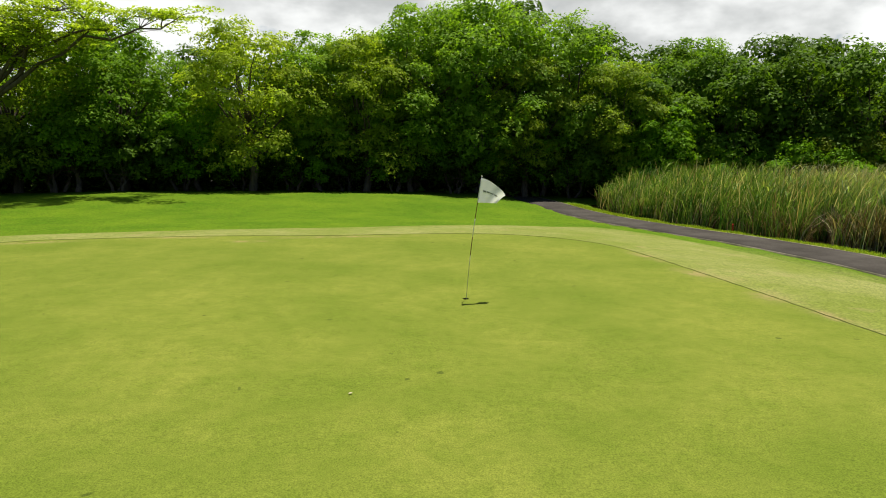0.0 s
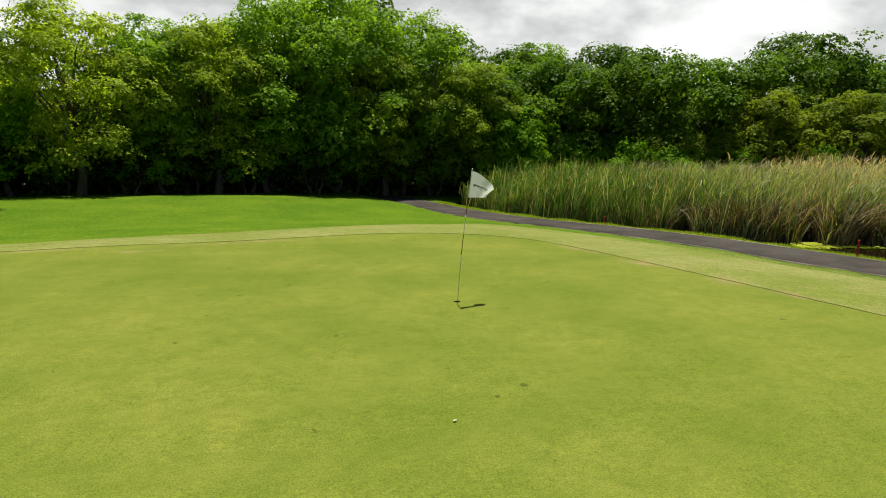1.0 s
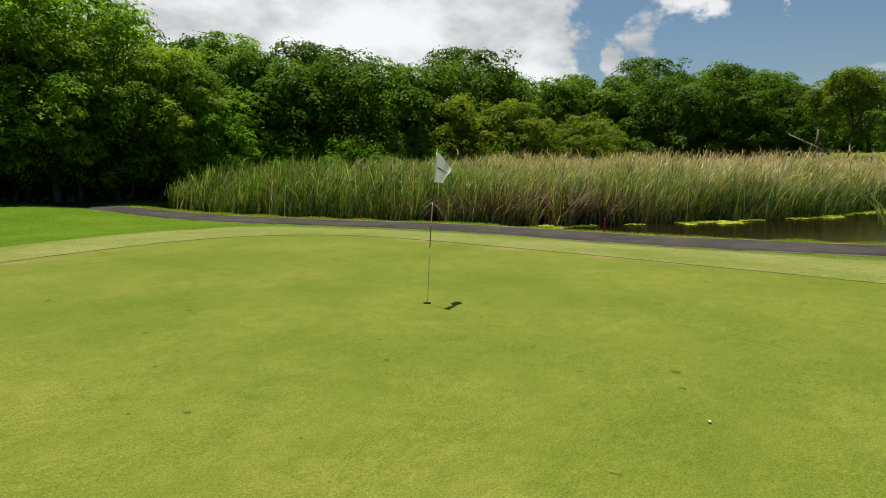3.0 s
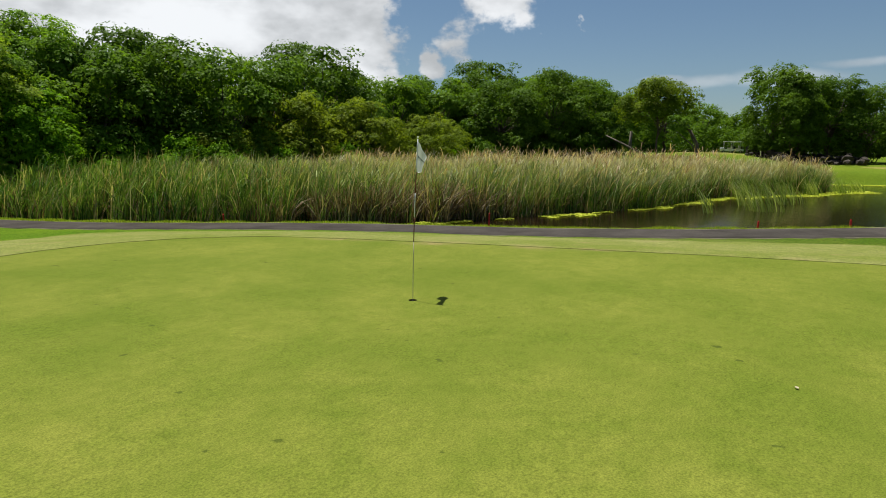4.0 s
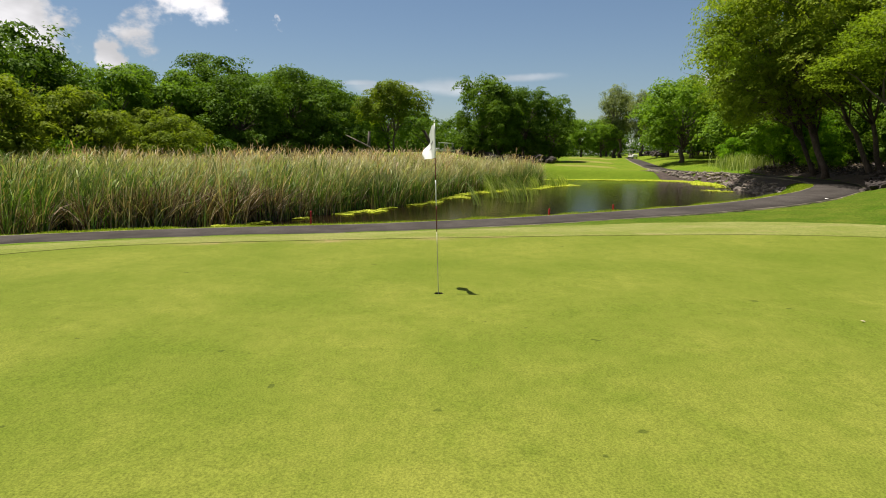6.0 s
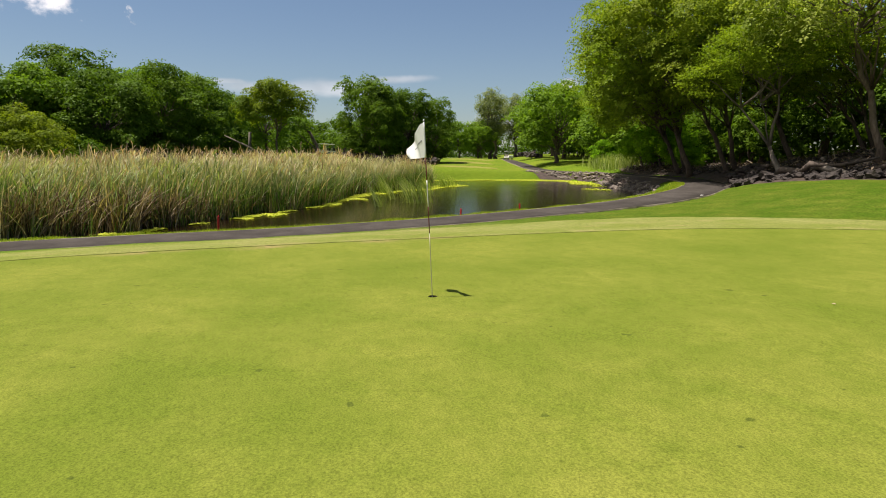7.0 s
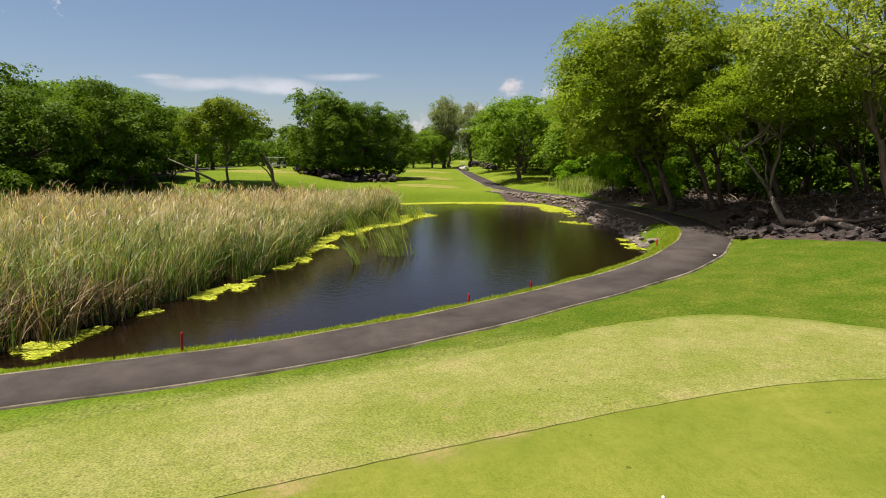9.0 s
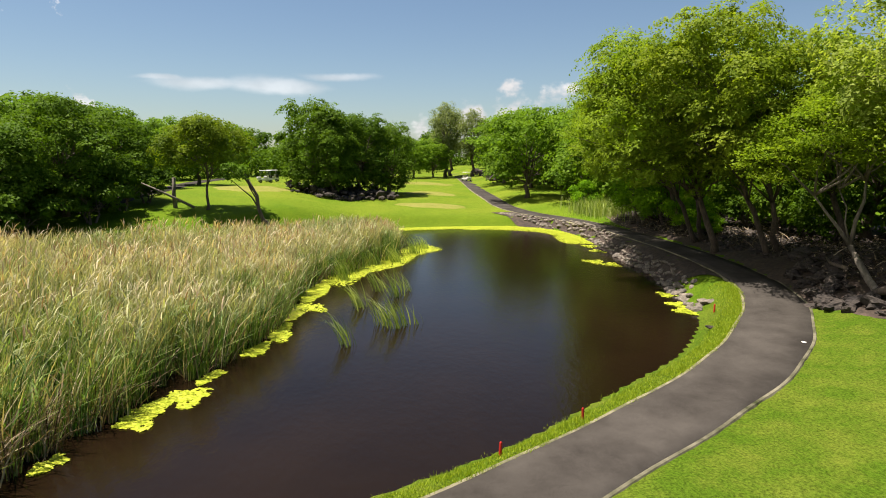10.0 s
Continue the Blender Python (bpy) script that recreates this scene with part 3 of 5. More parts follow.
def build_ground():
    gx, gy = spread(-1800, 2600, -34, 76, 0.5), spread(-1900, 1900, -24, 54, 0.5)
    X, Y = np.meshgrid(gx, gy)
    Z = height(X, Y)
    x, y = X.ravel(), Y.ravel()
    Z = Z - 0.03 * inside(COLLAR, x, y) - 0.4 * (np.hypot(x - HOLE[0], y - HOLE[1]) < 1.4) - 0.04 * (distance(PATH_LINE, x, y, False)[0] < 1.15)
    nx, ny = len(gx), len(gy)
    i = (np.arange(ny - 1)[:, None] * nx + np.arange(nx - 1)[None, :]).ravel()
    f = np.stack([i, i + 1, i + 1 + nx, i + nx], 1)
    me = bpy.data.meshes.new("ground")
    me.vertices.add(nx * ny)
    me.vertices.foreach_set("co", np.stack([x, y, Z], 1).astype(np.float32).ravel())
    me.loops.add(f.size)
    me.loops.foreach_set("vertex_index", f.astype(np.int32).ravel())
    me.polygons.add(len(f))
    me.polygons.foreach_set("loop_start", np.arange(len(f), dtype=np.int32) * 4)
    me.polygons.foreach_set("loop_total", np.full(len(f), 4, dtype=np.int32))
    me.polygons.foreach_set("use_smooth", np.ones(len(f), dtype=bool))
    me.materials.append(M_ROUGH)
    me.update(calc_edges=True)
    verge, from_green = np.maximum(distance(PATH_LINE, x, y, False)[0] - 1.3, 0), distance(GREEN, x, y)[0]
    dry = smooth_step(0.6, 1.2, verge) * smooth_step(8.0, 5.5, verge + from_green)
    me.attributes.new("dry_strip", "FLOAT", "POINT").data.foreach_set("value", dry.astype(np.float32))
    tagged(new("ground", me), "bright green mown rough grass over gentle mounds", "ground", kind="structure")


def radial(poly, angles, mid=HOLE):
    """How far the outline lies from the hole in each direction."""
    p = poly[:, :2] - np.array(mid)
    out = []
    for a in angles:
        u = np.array([math.cos(a), math.sin(a)])
        q = np.roll(p, -1, 0)
        e = q - p
        den = u[0] * e[:, 1] - u[1] * e[:, 0]
        den = np.where(abs(den) < 1e-9, 1e-9, den)
        t = (p[:, 0] * e[:, 1] - p[:, 1] * e[:, 0]) / den
        s = (p[:, 0] * u[1] - p[:, 1] * u[0]) / den
        ok = (t > 0) & (s >= -1e-6) & (s <= 1 + 1e-6)
        out.append(t[ok].max())
    return np.array(out)


def ring_mesh(name, angles, radii_rows, lift_rows, mat):
    n = len(angles)
    ca, sa = np.cos(angles), np.sin(angles)
    verts = []
    for r, lift in zip(radii_rows, lift_rows):
        x, y = HOLE[0] + ca * r, HOLE[1] + sa * r
        verts.append(np.stack([x, y, height(x, y) + lift], 1))
    k = len(verts)
    faces = [(j * n + i, j * n + (i + 1) % n, (j + 1) * n + (i + 1) % n, (j + 1) * n + i)[::-1] for j in range(k - 1) for i in range(n)]
    return mesh_of(name, np.vstack(verts), faces, mat, True)


# bare scuffs beside the cut edge: x, y, half length, half width
SCUFFS = [(5.1, 12.9, 0.55, 0.28), (5.55, 10.75, 0.45, 0.24), (4.7, 15.0, 0.7, 0.16), (-5.6, 16.9, 0.5, 0.2), (-11.6, 17.0, 0.9, 0.2), (-7.8, 17.8, 0.9, 0.2), (5.5, 12.4, 0.4, 0.2), (5.9, 9.6, 0.5, 0.2), (-3.2, 18.0, 1.6, 0.2)]


def build_green():
    angles = np.linspace(0, 2 * math.pi, 361)[:-1]
    edge, outer = radial(GREEN, angles), radial(COLLAR, angles)
    wob = 0.05 * np.sin(angles * 37) + 0.04 * np.sin(angles * 61 + 1) + 0.03 * np.sin(angles * 97 + 2)
    edge = edge + wob * 0.12
    outer = outer + wob * 0.8
    t = np.concatenate([[0, 0.01, 0.03, 0.06], np.linspace(0.1, 1, 40)])
    rows = [0.054 + (edge - 0.054) * s for s in t]
    tagged(new("putting_green", ring_mesh("putting_green", angles, rows, [0.02] * len(rows), M_GREEN)), "smooth pale green putting surface, closely mown", "putting green", kind="structure")
    cut = 0.008 + 0.022 * np.clip(0.5 + np.array([1.3 * noise.noise((math.cos(a) * 16, math.sin(a) * 16, 5.0)) for a in angles]), 0, 1)
    rows = [edge + cut + (outer - edge - cut) * s for s in np.linspace(0, 1, 14)]
    tagged(new("green_collar", ring_mesh("green_collar", angles, rows, [0.029] * 12 + [0.026, -0.02], M_COLLAR)), "pale worn fringe of grass round the putting green", "fringe", kind="structure")
    blend = bpy.data.meshes["green_collar"].attributes.new("to_rough", "FLOAT", "POINT")
    blend.data.foreach_set("value", np.repeat(np.linspace(0, 1, 14), len(angles)).astype(np.float32))
    for nm in ("putting_green", "green_collar"):
        me = bpy.data.meshes[nm]
        at = np.array([v.co[:2] for v in me.vertices])
        worn = np.zeros(len(at))
        for x, y, long, wide in SCUFFS:
            k = int(np.argmin(np.hypot(GREEN[:, 0] - x, GREEN[:, 1] - y)))
            u = GREEN[(k + 1) % len(GREEN)] - GREEN[k - 1]
            u = u / np.linalg.norm(u)
            d = at - np.array((x, y))
            worn = np.maximum(worn, np.exp(-((d @ u) / long) ** 2 - ((d[:, 0] * u[1] - d[:, 1] * u[0]) / wide) ** 2))
        me.attributes.new("scuff", "FLOAT", "POINT").data.foreach_set("value", worn.astype(np.float32))
    tagged(new("green_edge", ring_mesh("green_edge", angles, [edge - 0.004, edge + cut * 0.3, edge + cut + 0.005], [0.019, 0.017, 0.030], M_LIP)), "narrow dark cut edge round the putting green", "turf edge", kind="structure")


def build_path():
    line = PATH_LINE
    d = np.gradient(line[:, :2], axis=0)
    d /= np.linalg.norm(d, axis=1)[:, None]
    nrm = np.stack([-d[:, 1], d[:, 0]], 1)

    def band(offsets, lifts):
        rows = []
        for o, l in zip(offsets, lifts):
            wob = 0.03 * np.sin(np.arange(len(line)) * 0.7 + o) if abs(o) > 1 else 0
            wide = 0.32 * np.exp(-((line[:, 0] - 22.5) ** 2 + (line[:, 1] + 5.5) ** 2) / 40.0) if o < -1 else 0.0
            q = line[:, :2] + nrm * (o + wob - wide + np.zeros(len(line)))[:, None]
            rows.append(np.column_stack([q, line[:, 2] + l]))
        n, k = len(line), len(rows)
        v = np.vstack(rows)
        return v, [(j * n + i, j * n + i + 1, (j + 1) * n + i + 1, (j + 1) * n + i)[::-1] for j in range(k - 1) for i in range(n - 1)]
    v, f = band([-1.2, -1.17, -0.6, 0, 0.6, 1.17, 1.2], [-0.1, 0.035, 0.05, 0.055, 0.05, 0.035, -0.1])
    tagged(new("path", mesh_of("path", v, f, M_ASPHALT, True)), "worn dark grey asphalt buggy path", "path", kind="structure")
    for s, nm in ((1, "path_edging"), (-1, "path_edging")):
        v, f = band([s * 1.12, s * 1.16, s * 1.21, s * 1.27], [0.036, 0.043, 0.038, -0.05])
        if s < 0:
            f = [q[::-1] for q in f]
        tagged(new(nm, mesh_of(nm, v, f[: len(f)], M_KERB)), "thin pale gritty edging along the path", "edging", kind="structure")


def build_far_path():
    line = curve([(62.0, 28.6), (70.0, 26.6), (80.0, 25.6), (92.0, 25.0), (108.0, 24.0), (124.0, 21.0)], step=1.0)
    d = np.gradient(line, axis=0)
    d /= np.linalg.norm(d, axis=1)[:, None]
    nrm = np.stack([-d[:, 1], d[:, 0]], 1)
    rows = []
    for o, lift in ((-1.3, -0.05), (-1.25, 0.08), (0.0, 0.10), (1.25, 0.08), (1.3, -0.05)):
        q = line + nrm * o
        rows.append(np.column_stack([q, height(q[:, 0], q[:, 1]) + lift]))
    n = len(line)
    f = [(j * n + i, j * n + i + 1, (j + 1) * n + i + 1, (j + 1) * n + i)[::-1] for j in range(4) for i in range(n - 1)]
    tagged(new("path", mesh_of("path", np.vstack(rows), f, M_ASPHALT, True)), "distant dark asphalt path behind the reeds", "path", kind="structure")


def build_bank_soil():
    """Bare dark soil under the stones between path and pond."""
    line = PATH_LINE[(PATH_LINE[:, 0] > 30.0) & (PATH_LINE[:, 0] < 72.0)]
    d = np.gradient(line[:, :2], axis=0)
    d /= np.linalg.norm(d, axis=1)[:, None]
    nrm = np.stack([-d[:, 1], d[:, 0]], 1)
    rows = []
    for o, lift in ((1.18, 0.0), (1.5, 0.035), (2.0, 0.04), (2.6, 0.04), (3.2, 0.04), (4.0, 0.04)):
        q = line[:, :2] + nrm * (1.18 + (o - 1.18) * smooth_step(29.5, 36.0, line[:, 0]) + 0.06 * np.sin(np.arange(len(line)) * 0.9 + o))[:, None]
        rows.append(np.column_stack([q, height(q[:, 0], q[:, 1]) + lift]))
    n = len(line)
    f = [(j * n + i, j * n + i + 1, (j + 1) * n + i + 1, (j + 1) * n + i)[::-1] for j in range(5) for i in range(n - 1)]
    tagged(new("bank_soil", mesh_of("bank_soil", np.vstack(rows), f, M_SOIL, True)), "bare dark soil bank below the path", "bank", kind="structure")


def build_water():
    faces, verts = [], []
    gx, gy = np.arange(6, 74, 1.0), np.arange(-20, 46, 1.0)
    X, Y = np.meshgrid(gx, gy)
    x, y = X.ravel(), Y.ravel()
    near = inside(POND, x, y) | inside(MARSH, x, y) | (np.minimum(distance(POND, x, y)[0], distance(MARSH, x, y)[0]) < 1.6)
    nx = len(gx)
    use = {}
    for j in range(len(gy) - 1):
        for i in range(nx - 1):
            q = (j * nx + i, j * nx + i + 1, (j + 1) * nx + i + 1, (j + 1) * nx + i)
            if all(near[a] for a in q):
                for a in q:
                    if a not in use:
                        use[a] = len(verts)
                        verts.append((x[a], y[a], -1.0))
                faces.append(tuple(use[a] for a in q))
    tagged(new("water", mesh_of("water", verts, faces, M_WATER, True)), "still dark brown pond water with faint ripples", "water", kind="structure")


def patch_on_ground(name, cx, cy, rx, ry, turn, mat, lift, label, category, wob=0.08):
    angles = np.linspace(0, 2 * math.pi, 73)[:-1]
    rows = []
    c, s = math.cos(radians(turn)), math.sin(radians(turn))
    for t in np.linspace(0.02, 1, 9):
        k = t * (1 + wob * np.sin(angles * 3 + cx) + wob * 0.6 * np.sin(angles * 7 + cy))
        u, v = rx * k * np.cos(angles), ry * k * np.sin(angles)
        x, y = cx + u * c - v * s, cy + u * s + v * c
        rows.append(np.stack([x, y, height(x, y) + (lift if t < 0.99 else -0.05)], 1))
    n = 72
    f = [(j * n + i, j * n + (i + 1) % n, (j + 1) * n + (i + 1) % n, (j + 1) * n + i)[::-1] for j in range(8) for i in range(n)] + [tuple(range(n))[::-1]]
    tagged(new(name, mesh_of(name, np.vstack(rows), f, mat, True)), label, category, kind="structure")


LAVA = curve([(25.9, -10.6), (23.5, -9.9), (21.3, -10.1), (18.3, -11.4), (14.5, -13.2), (10.0, -15.2), (4.0, -17.6), (-2.0, -24.0), (6.0, -34.0), (30.0, -38.0), (58.0, -36.0),
              (72.0, -28.0), (64.0, -21.6), (54.0, -18.3), (45.0, -17.0), (37.8, -15.4), (31.4, -13.3), (28.0, -11.7)], True)


def lava_ground():
    angles = np.linspace(0, 2 * math.pi, 289)[:-1]
    mid = np.array((32.0, -24.0))
    reach = radial(LAVA, angles, mid) * (1 + 0.012 * np.sin(angles * 41) + 0.01 * np.sin(angles * 23))
    rows = []
    for t in np.linspace(0.02, 1, 26):
        x, y = mid[0] + np.cos(angles) * reach * t, mid[1] + np.sin(angles) * reach * t
        lift = 0.05 + 0.10 * np.array([noise.noise((a * 0.9, b * 0.9, 2)) for a, b in zip(x, y)])
        rows.append(np.stack([x, y, height(x, y) + np.maximum(lift, 0.02) * (t < 0.995)], 1))
    n = len(angles)
    f = [(j * n + i, j * n + (i + 1) % n, (j + 1) * n + (i + 1) % n, (j + 1) * n + i) for j in range(25) for i in range(n)] + [tuple(range(n))]
    tagged(new("lava_ground", mesh_of("lava_ground", np.vstack(rows), f, M_SOIL, True)), "dark soil and leaf litter between lava rocks under the trees", "ground", kind="structure")


build_ground()
build_green()
build_path()
build_bank_soil()
build_water()
build_far_path()
patch_on_ground("tee_ground", 77.7, -6.4, 4.6, 3.2, 75, M_TEE, 0.05, "pale mown tee ground beyond the pond", "tee ground")
patch_on_ground("tee_ground", 95.0, -10.4, 4.2, 3.0, 75, M_TEE, 0.06, "pale mown tee ground beyond the pond", "tee ground")
patch_on_ground("tee_ground", 118.0, -15.2, 5.0, 4.0, 75, M_TEE, 0.10, "pale mown tee ground beyond the pond", "tee ground")
patch_on_ground("far_green", 88.0, 15.0, 6.6, 4.6, 20, M_TEE, 0.10, "pale distant putting green behind the reeds", "putting green")
lava_ground()
patch_on_ground("forest_floor", -12.0, 54.0, 36.0, 10.5, 8, M_SOIL, 0.05, "dark leaf litter under the wood", "ground", 0.04)
patch_on_ground("forest_floor", 38.0, 52.0, 24.0, 13.0, -20, M_SOIL, 0.05, "dark leaf litter under the wood", "ground", 0.04)


# ---- trees ----
def limb_path(rng, a, b, sag, n=5):
    a, b = np.array(a, float), np.array(b, float)
    t = np.linspace(0, 1, n)[:, None]
    p = a + (b - a) * t
    j = rng.normal(0, 1, (n, 3)) * np.linalg.norm(b - a) * 0.03
    j[0] = j[-1] = 0
    p += j
    p[:, 2] += sag * np.sin(t[:, 0] * math.pi) * np.linalg.norm(b - a)
    return p


def leaf_faces(rng, pos, normal, length, width, plain=False):
    n = len(pos)
    r = rng.normal(0, 1, (n, 3))
    t = r - normal * np.sum(r * normal, 1)[:, None]
    t /= np.linalg.norm(t, axis=1)[:, None] + 1e-9
    b = np.cross(normal, t)
    L = (length * rng.uniform(0.7, 1.3, n))[:, None]
    W = (width * rng.uniform(0.7, 1.3, n))[:, None]
    if plain:
        return np.stack([pos - t * L * 0.5 + b * W * 0.6, pos - t * L * 0.4 - b * W * 0.6, pos + t * L * 0.6], 1)
    fold = normal * W * 0.25
    return np.stack([pos - t * L * 0.5, pos + b * W * 0.5 + fold, pos + t * L * 0.5 - normal * L * 0.15, pos - b * W * 0.5 + fold], 1)


def make_tree(name, seed, tall, spread_r, clear, mat, leaf, pads, per_pad, label, category="tree", trunks=1, bark=None, lean=(0, 0),
              lobes=16, pad_r=0.8, flat=0.42, skirt=-0.85, shape=1.0, droop=0.0, group="", low=1.0, girth=1.0, core=0.58, twigs=0):
    """A tree at the origin: tapered trunk and limbs to every bough, and a crown of leafy pads that overlap like shelves."""
    rng = np.random.default_rng(seed)
    root = new(name)
    tagged(root, label, category, group)
    mid = clear + (tall - clear) * 0.52
    half = (tall - clear) * 0.5
    # boughs: flattened masses spread through the crown
    k = np.arange(lobes)
    u = 1 - (1 - skirt) * (k + 0.5) / lobes
    u = np.clip(u + rng.normal(0, 0.1, lobes), skirt - 0.1, 1)
    az = k * 2.39996 + rng.normal(0, 0.35, lobes)
    rad = np.sqrt(np.clip(1 - (np.maximum(u, u * low) * 0.92) ** 2, 0.04, 1)) ** shape * rng.uniform(0.50, 0.88, lobes)
    c = np.stack([np.cos(az) * rad * spread_r + lean[0], np.sin(az) * rad * spread_r + lean[1], mid + u * half * 0.80], 1)
    R = np.stack([rng.uniform(0.22, 0.40, lobes) * spread_r] * 2 + [rng.uniform(0.18, 0.32, lobes) * min(half, spread_r) * 1.05], 1)
    wood = []
    for q in range(trunks):
        a = 2 * math.pi * q / trunks + seed
        foot = np.array([math.cos(a), math.sin(a), 0]) * (0.28 * (trunks > 1)) - np.array([0, 0, 0.25])
        head = np.array([lean[0] * 0.7 + math.cos(a) * 0.9 * (trunks > 1), lean[1] * 0.7 + math.sin(a) * 0.9 * (trunks > 1), clear + half * 0.75])
        p = limb_path(rng, foot, head, 0.0, 7)
        r0 = (0.020 * tall + 0.05) * (0.75 if trunks > 1 else 1) * girth
        wood.append((p, np.linspace(r0 * 1.25, r0 * 0.45, 7), 9))
        wood[-1][1][0] *= 1.35
        for i in range(q, lobes, trunks):
            s = p[rng.integers(3, 7)]
            tip = c[i] - np.array([0, 0, R[i, 2] * 0.2])
            wood.append((limb_path(rng, s, tip, 0.06, 5), np.linspace(r0 * 0.42, r0 * 0.08, 5), 4))
            for _ in range(twigs):
                off = rng.normal(0, 1, 3) * R[i] * 0.6
                wood.append((limb_path(rng, c[i] * 0.6 + s * 0.4, c[i] + off, 0.03, 4), np.linspace(r0 * 0.16, r0 * 0.04, 4), 4))
    child("trunk", tubes("trunk", wood, bark or M_BARK), root)
    # the pads sit on the boughs, tipped a little outward, each a low dome of leaves
    wt = R[:, 0] * R[:, 2]
    pick = rng.choice(lobes, pads, p=wt / wt.sum())
    d = rng.normal(0, 1, (pads, 3))
    d[:, 2] = np.where((d[:, 2] < 0) & (rng.random(pads) < 0.62), -d[:, 2], d[:, 2])
    d /= np.linalg.norm(d, axis=1)[:, None]
    cp = c[pick] + d * R[pick] * rng.uniform(0.62, 1.10, pads)[:, None]
    cr = pad_r * rng.uniform(0.55, 1.4, pads)
    axis = d * np.array([0.42, 0.42, 0.2]) + np.array([0, 0, 0.85]) + rng.normal(0, 0.16, (pads, 3))
    axis /= np.linalg.norm(axis, axis=1)[:, None]
    n = pads * per_pad
    ci = np.repeat(np.arange(pads), per_pad)
    q = rng.normal(0, 1, (n, 3))
    q -= axis[ci] * np.sum(q * axis[ci], 1)[:, None]
    q /= np.linalg.norm(q, axis=1)[:, None] + 1e-9
    reach = np.sqrt(rng.random(n)) * (1 + 0.28 * np.sin(3 * np.arctan2(q[:, 1], q[:, 0]) + ci))
    rise = flat * (1 - reach ** 2) * np.where(rng.random(n) < 0.22, rng.uniform(-0.6, 0.6, n), 1.0)
    pos = cp[ci] + (q * reach[:, None] + axis[ci] * rise[:, None]) * cr[ci][:, None] + rng.normal(0, 0.09, (n, 3)) * cr[ci][:, None]
    pos[:, 2] -= droop * reach * reach * cr[ci]
    nm = axis[ci] * 0.8 + q * (0.75 * reach)[:, None] + d[ci] * 0.15 + rng.normal(0, 0.30, (n, 3))
    nm /= np.linalg.norm(nm, axis=1)[:, None]
    leaves = leaf_faces(rng, pos, nm, leaf, leaf * 0.72, True)
    # dense inner foliage, broken into coarse leaves, that keeps the heart of each bough dark
    if core:
        m = lobes * 36
        li = np.repeat(np.arange(lobes), 36)
        e = rng.normal(0, 1, (m, 3))
        e /= np.linalg.norm(e, axis=1)[:, None]
        inner = leaf_faces(rng, c[li] + e * R[li] * core * rng.uniform(0.55, 1.0, m)[:, None], e + rng.normal(0, 0.3, (m, 3)), max(leaf * 1.7, R[:, 0].mean() * 0.22), max(leaf * 1.2, R[:, 0].mean() * 0.17), True)
        leaves = np.concatenate([leaves, inner])
    child("crown", patches("crown", leaves, mat), root)
    return root


def put(tree, x, y, turn=0.0, scale=1.0, first=False, sink=0.0):
    m = pose(x, y, drop_to(x, y) - 0.05 - sink, 0, 0, turn) @ Matrix.Diagonal((scale, scale, scale, 1))
    if first:
        tree.matrix_basis = m
        return tree
    return copy_thing(tree, m)


def plant(tree, tall, places, seed, swing=180):
    """Stand one tree and its copies at the places: x, y, height."""
    rng = random.Random(seed)
    for i, (x, y, h) in enumerate(places[1:] + places[:1]):
        put(tree, x, y, rng.uniform(-swing, swing), h / tall, i == len(places) - 1)


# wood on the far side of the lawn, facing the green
wood_a = make_tree("wood_tree", 11, 11.0, 4.6, 0.9, L_MID_LIT, 0.18, 470, 62, "leafy mid-green tree at the wood's edge, low boughs", lobes=36, pad_r=0.74, low=0.25, group="trees of the wood")
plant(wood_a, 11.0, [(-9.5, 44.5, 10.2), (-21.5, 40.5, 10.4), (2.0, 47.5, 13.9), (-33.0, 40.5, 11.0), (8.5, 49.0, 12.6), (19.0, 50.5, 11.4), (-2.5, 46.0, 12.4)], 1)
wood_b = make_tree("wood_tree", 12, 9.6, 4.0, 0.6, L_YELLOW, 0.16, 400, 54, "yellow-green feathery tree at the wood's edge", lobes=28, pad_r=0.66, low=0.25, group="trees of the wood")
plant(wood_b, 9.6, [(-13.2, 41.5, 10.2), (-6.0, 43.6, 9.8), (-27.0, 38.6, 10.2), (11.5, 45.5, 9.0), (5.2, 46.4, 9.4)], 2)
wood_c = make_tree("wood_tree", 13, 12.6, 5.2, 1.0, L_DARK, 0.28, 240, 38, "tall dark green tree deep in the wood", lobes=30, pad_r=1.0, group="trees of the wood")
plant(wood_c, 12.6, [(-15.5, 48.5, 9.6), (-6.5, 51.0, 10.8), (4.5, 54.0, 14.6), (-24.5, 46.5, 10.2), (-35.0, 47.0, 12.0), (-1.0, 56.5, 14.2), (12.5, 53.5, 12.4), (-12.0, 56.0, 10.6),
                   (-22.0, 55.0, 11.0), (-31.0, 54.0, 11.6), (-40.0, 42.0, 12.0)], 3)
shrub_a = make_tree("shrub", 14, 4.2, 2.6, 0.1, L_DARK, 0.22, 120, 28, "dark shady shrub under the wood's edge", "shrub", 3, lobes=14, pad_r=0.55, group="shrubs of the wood")
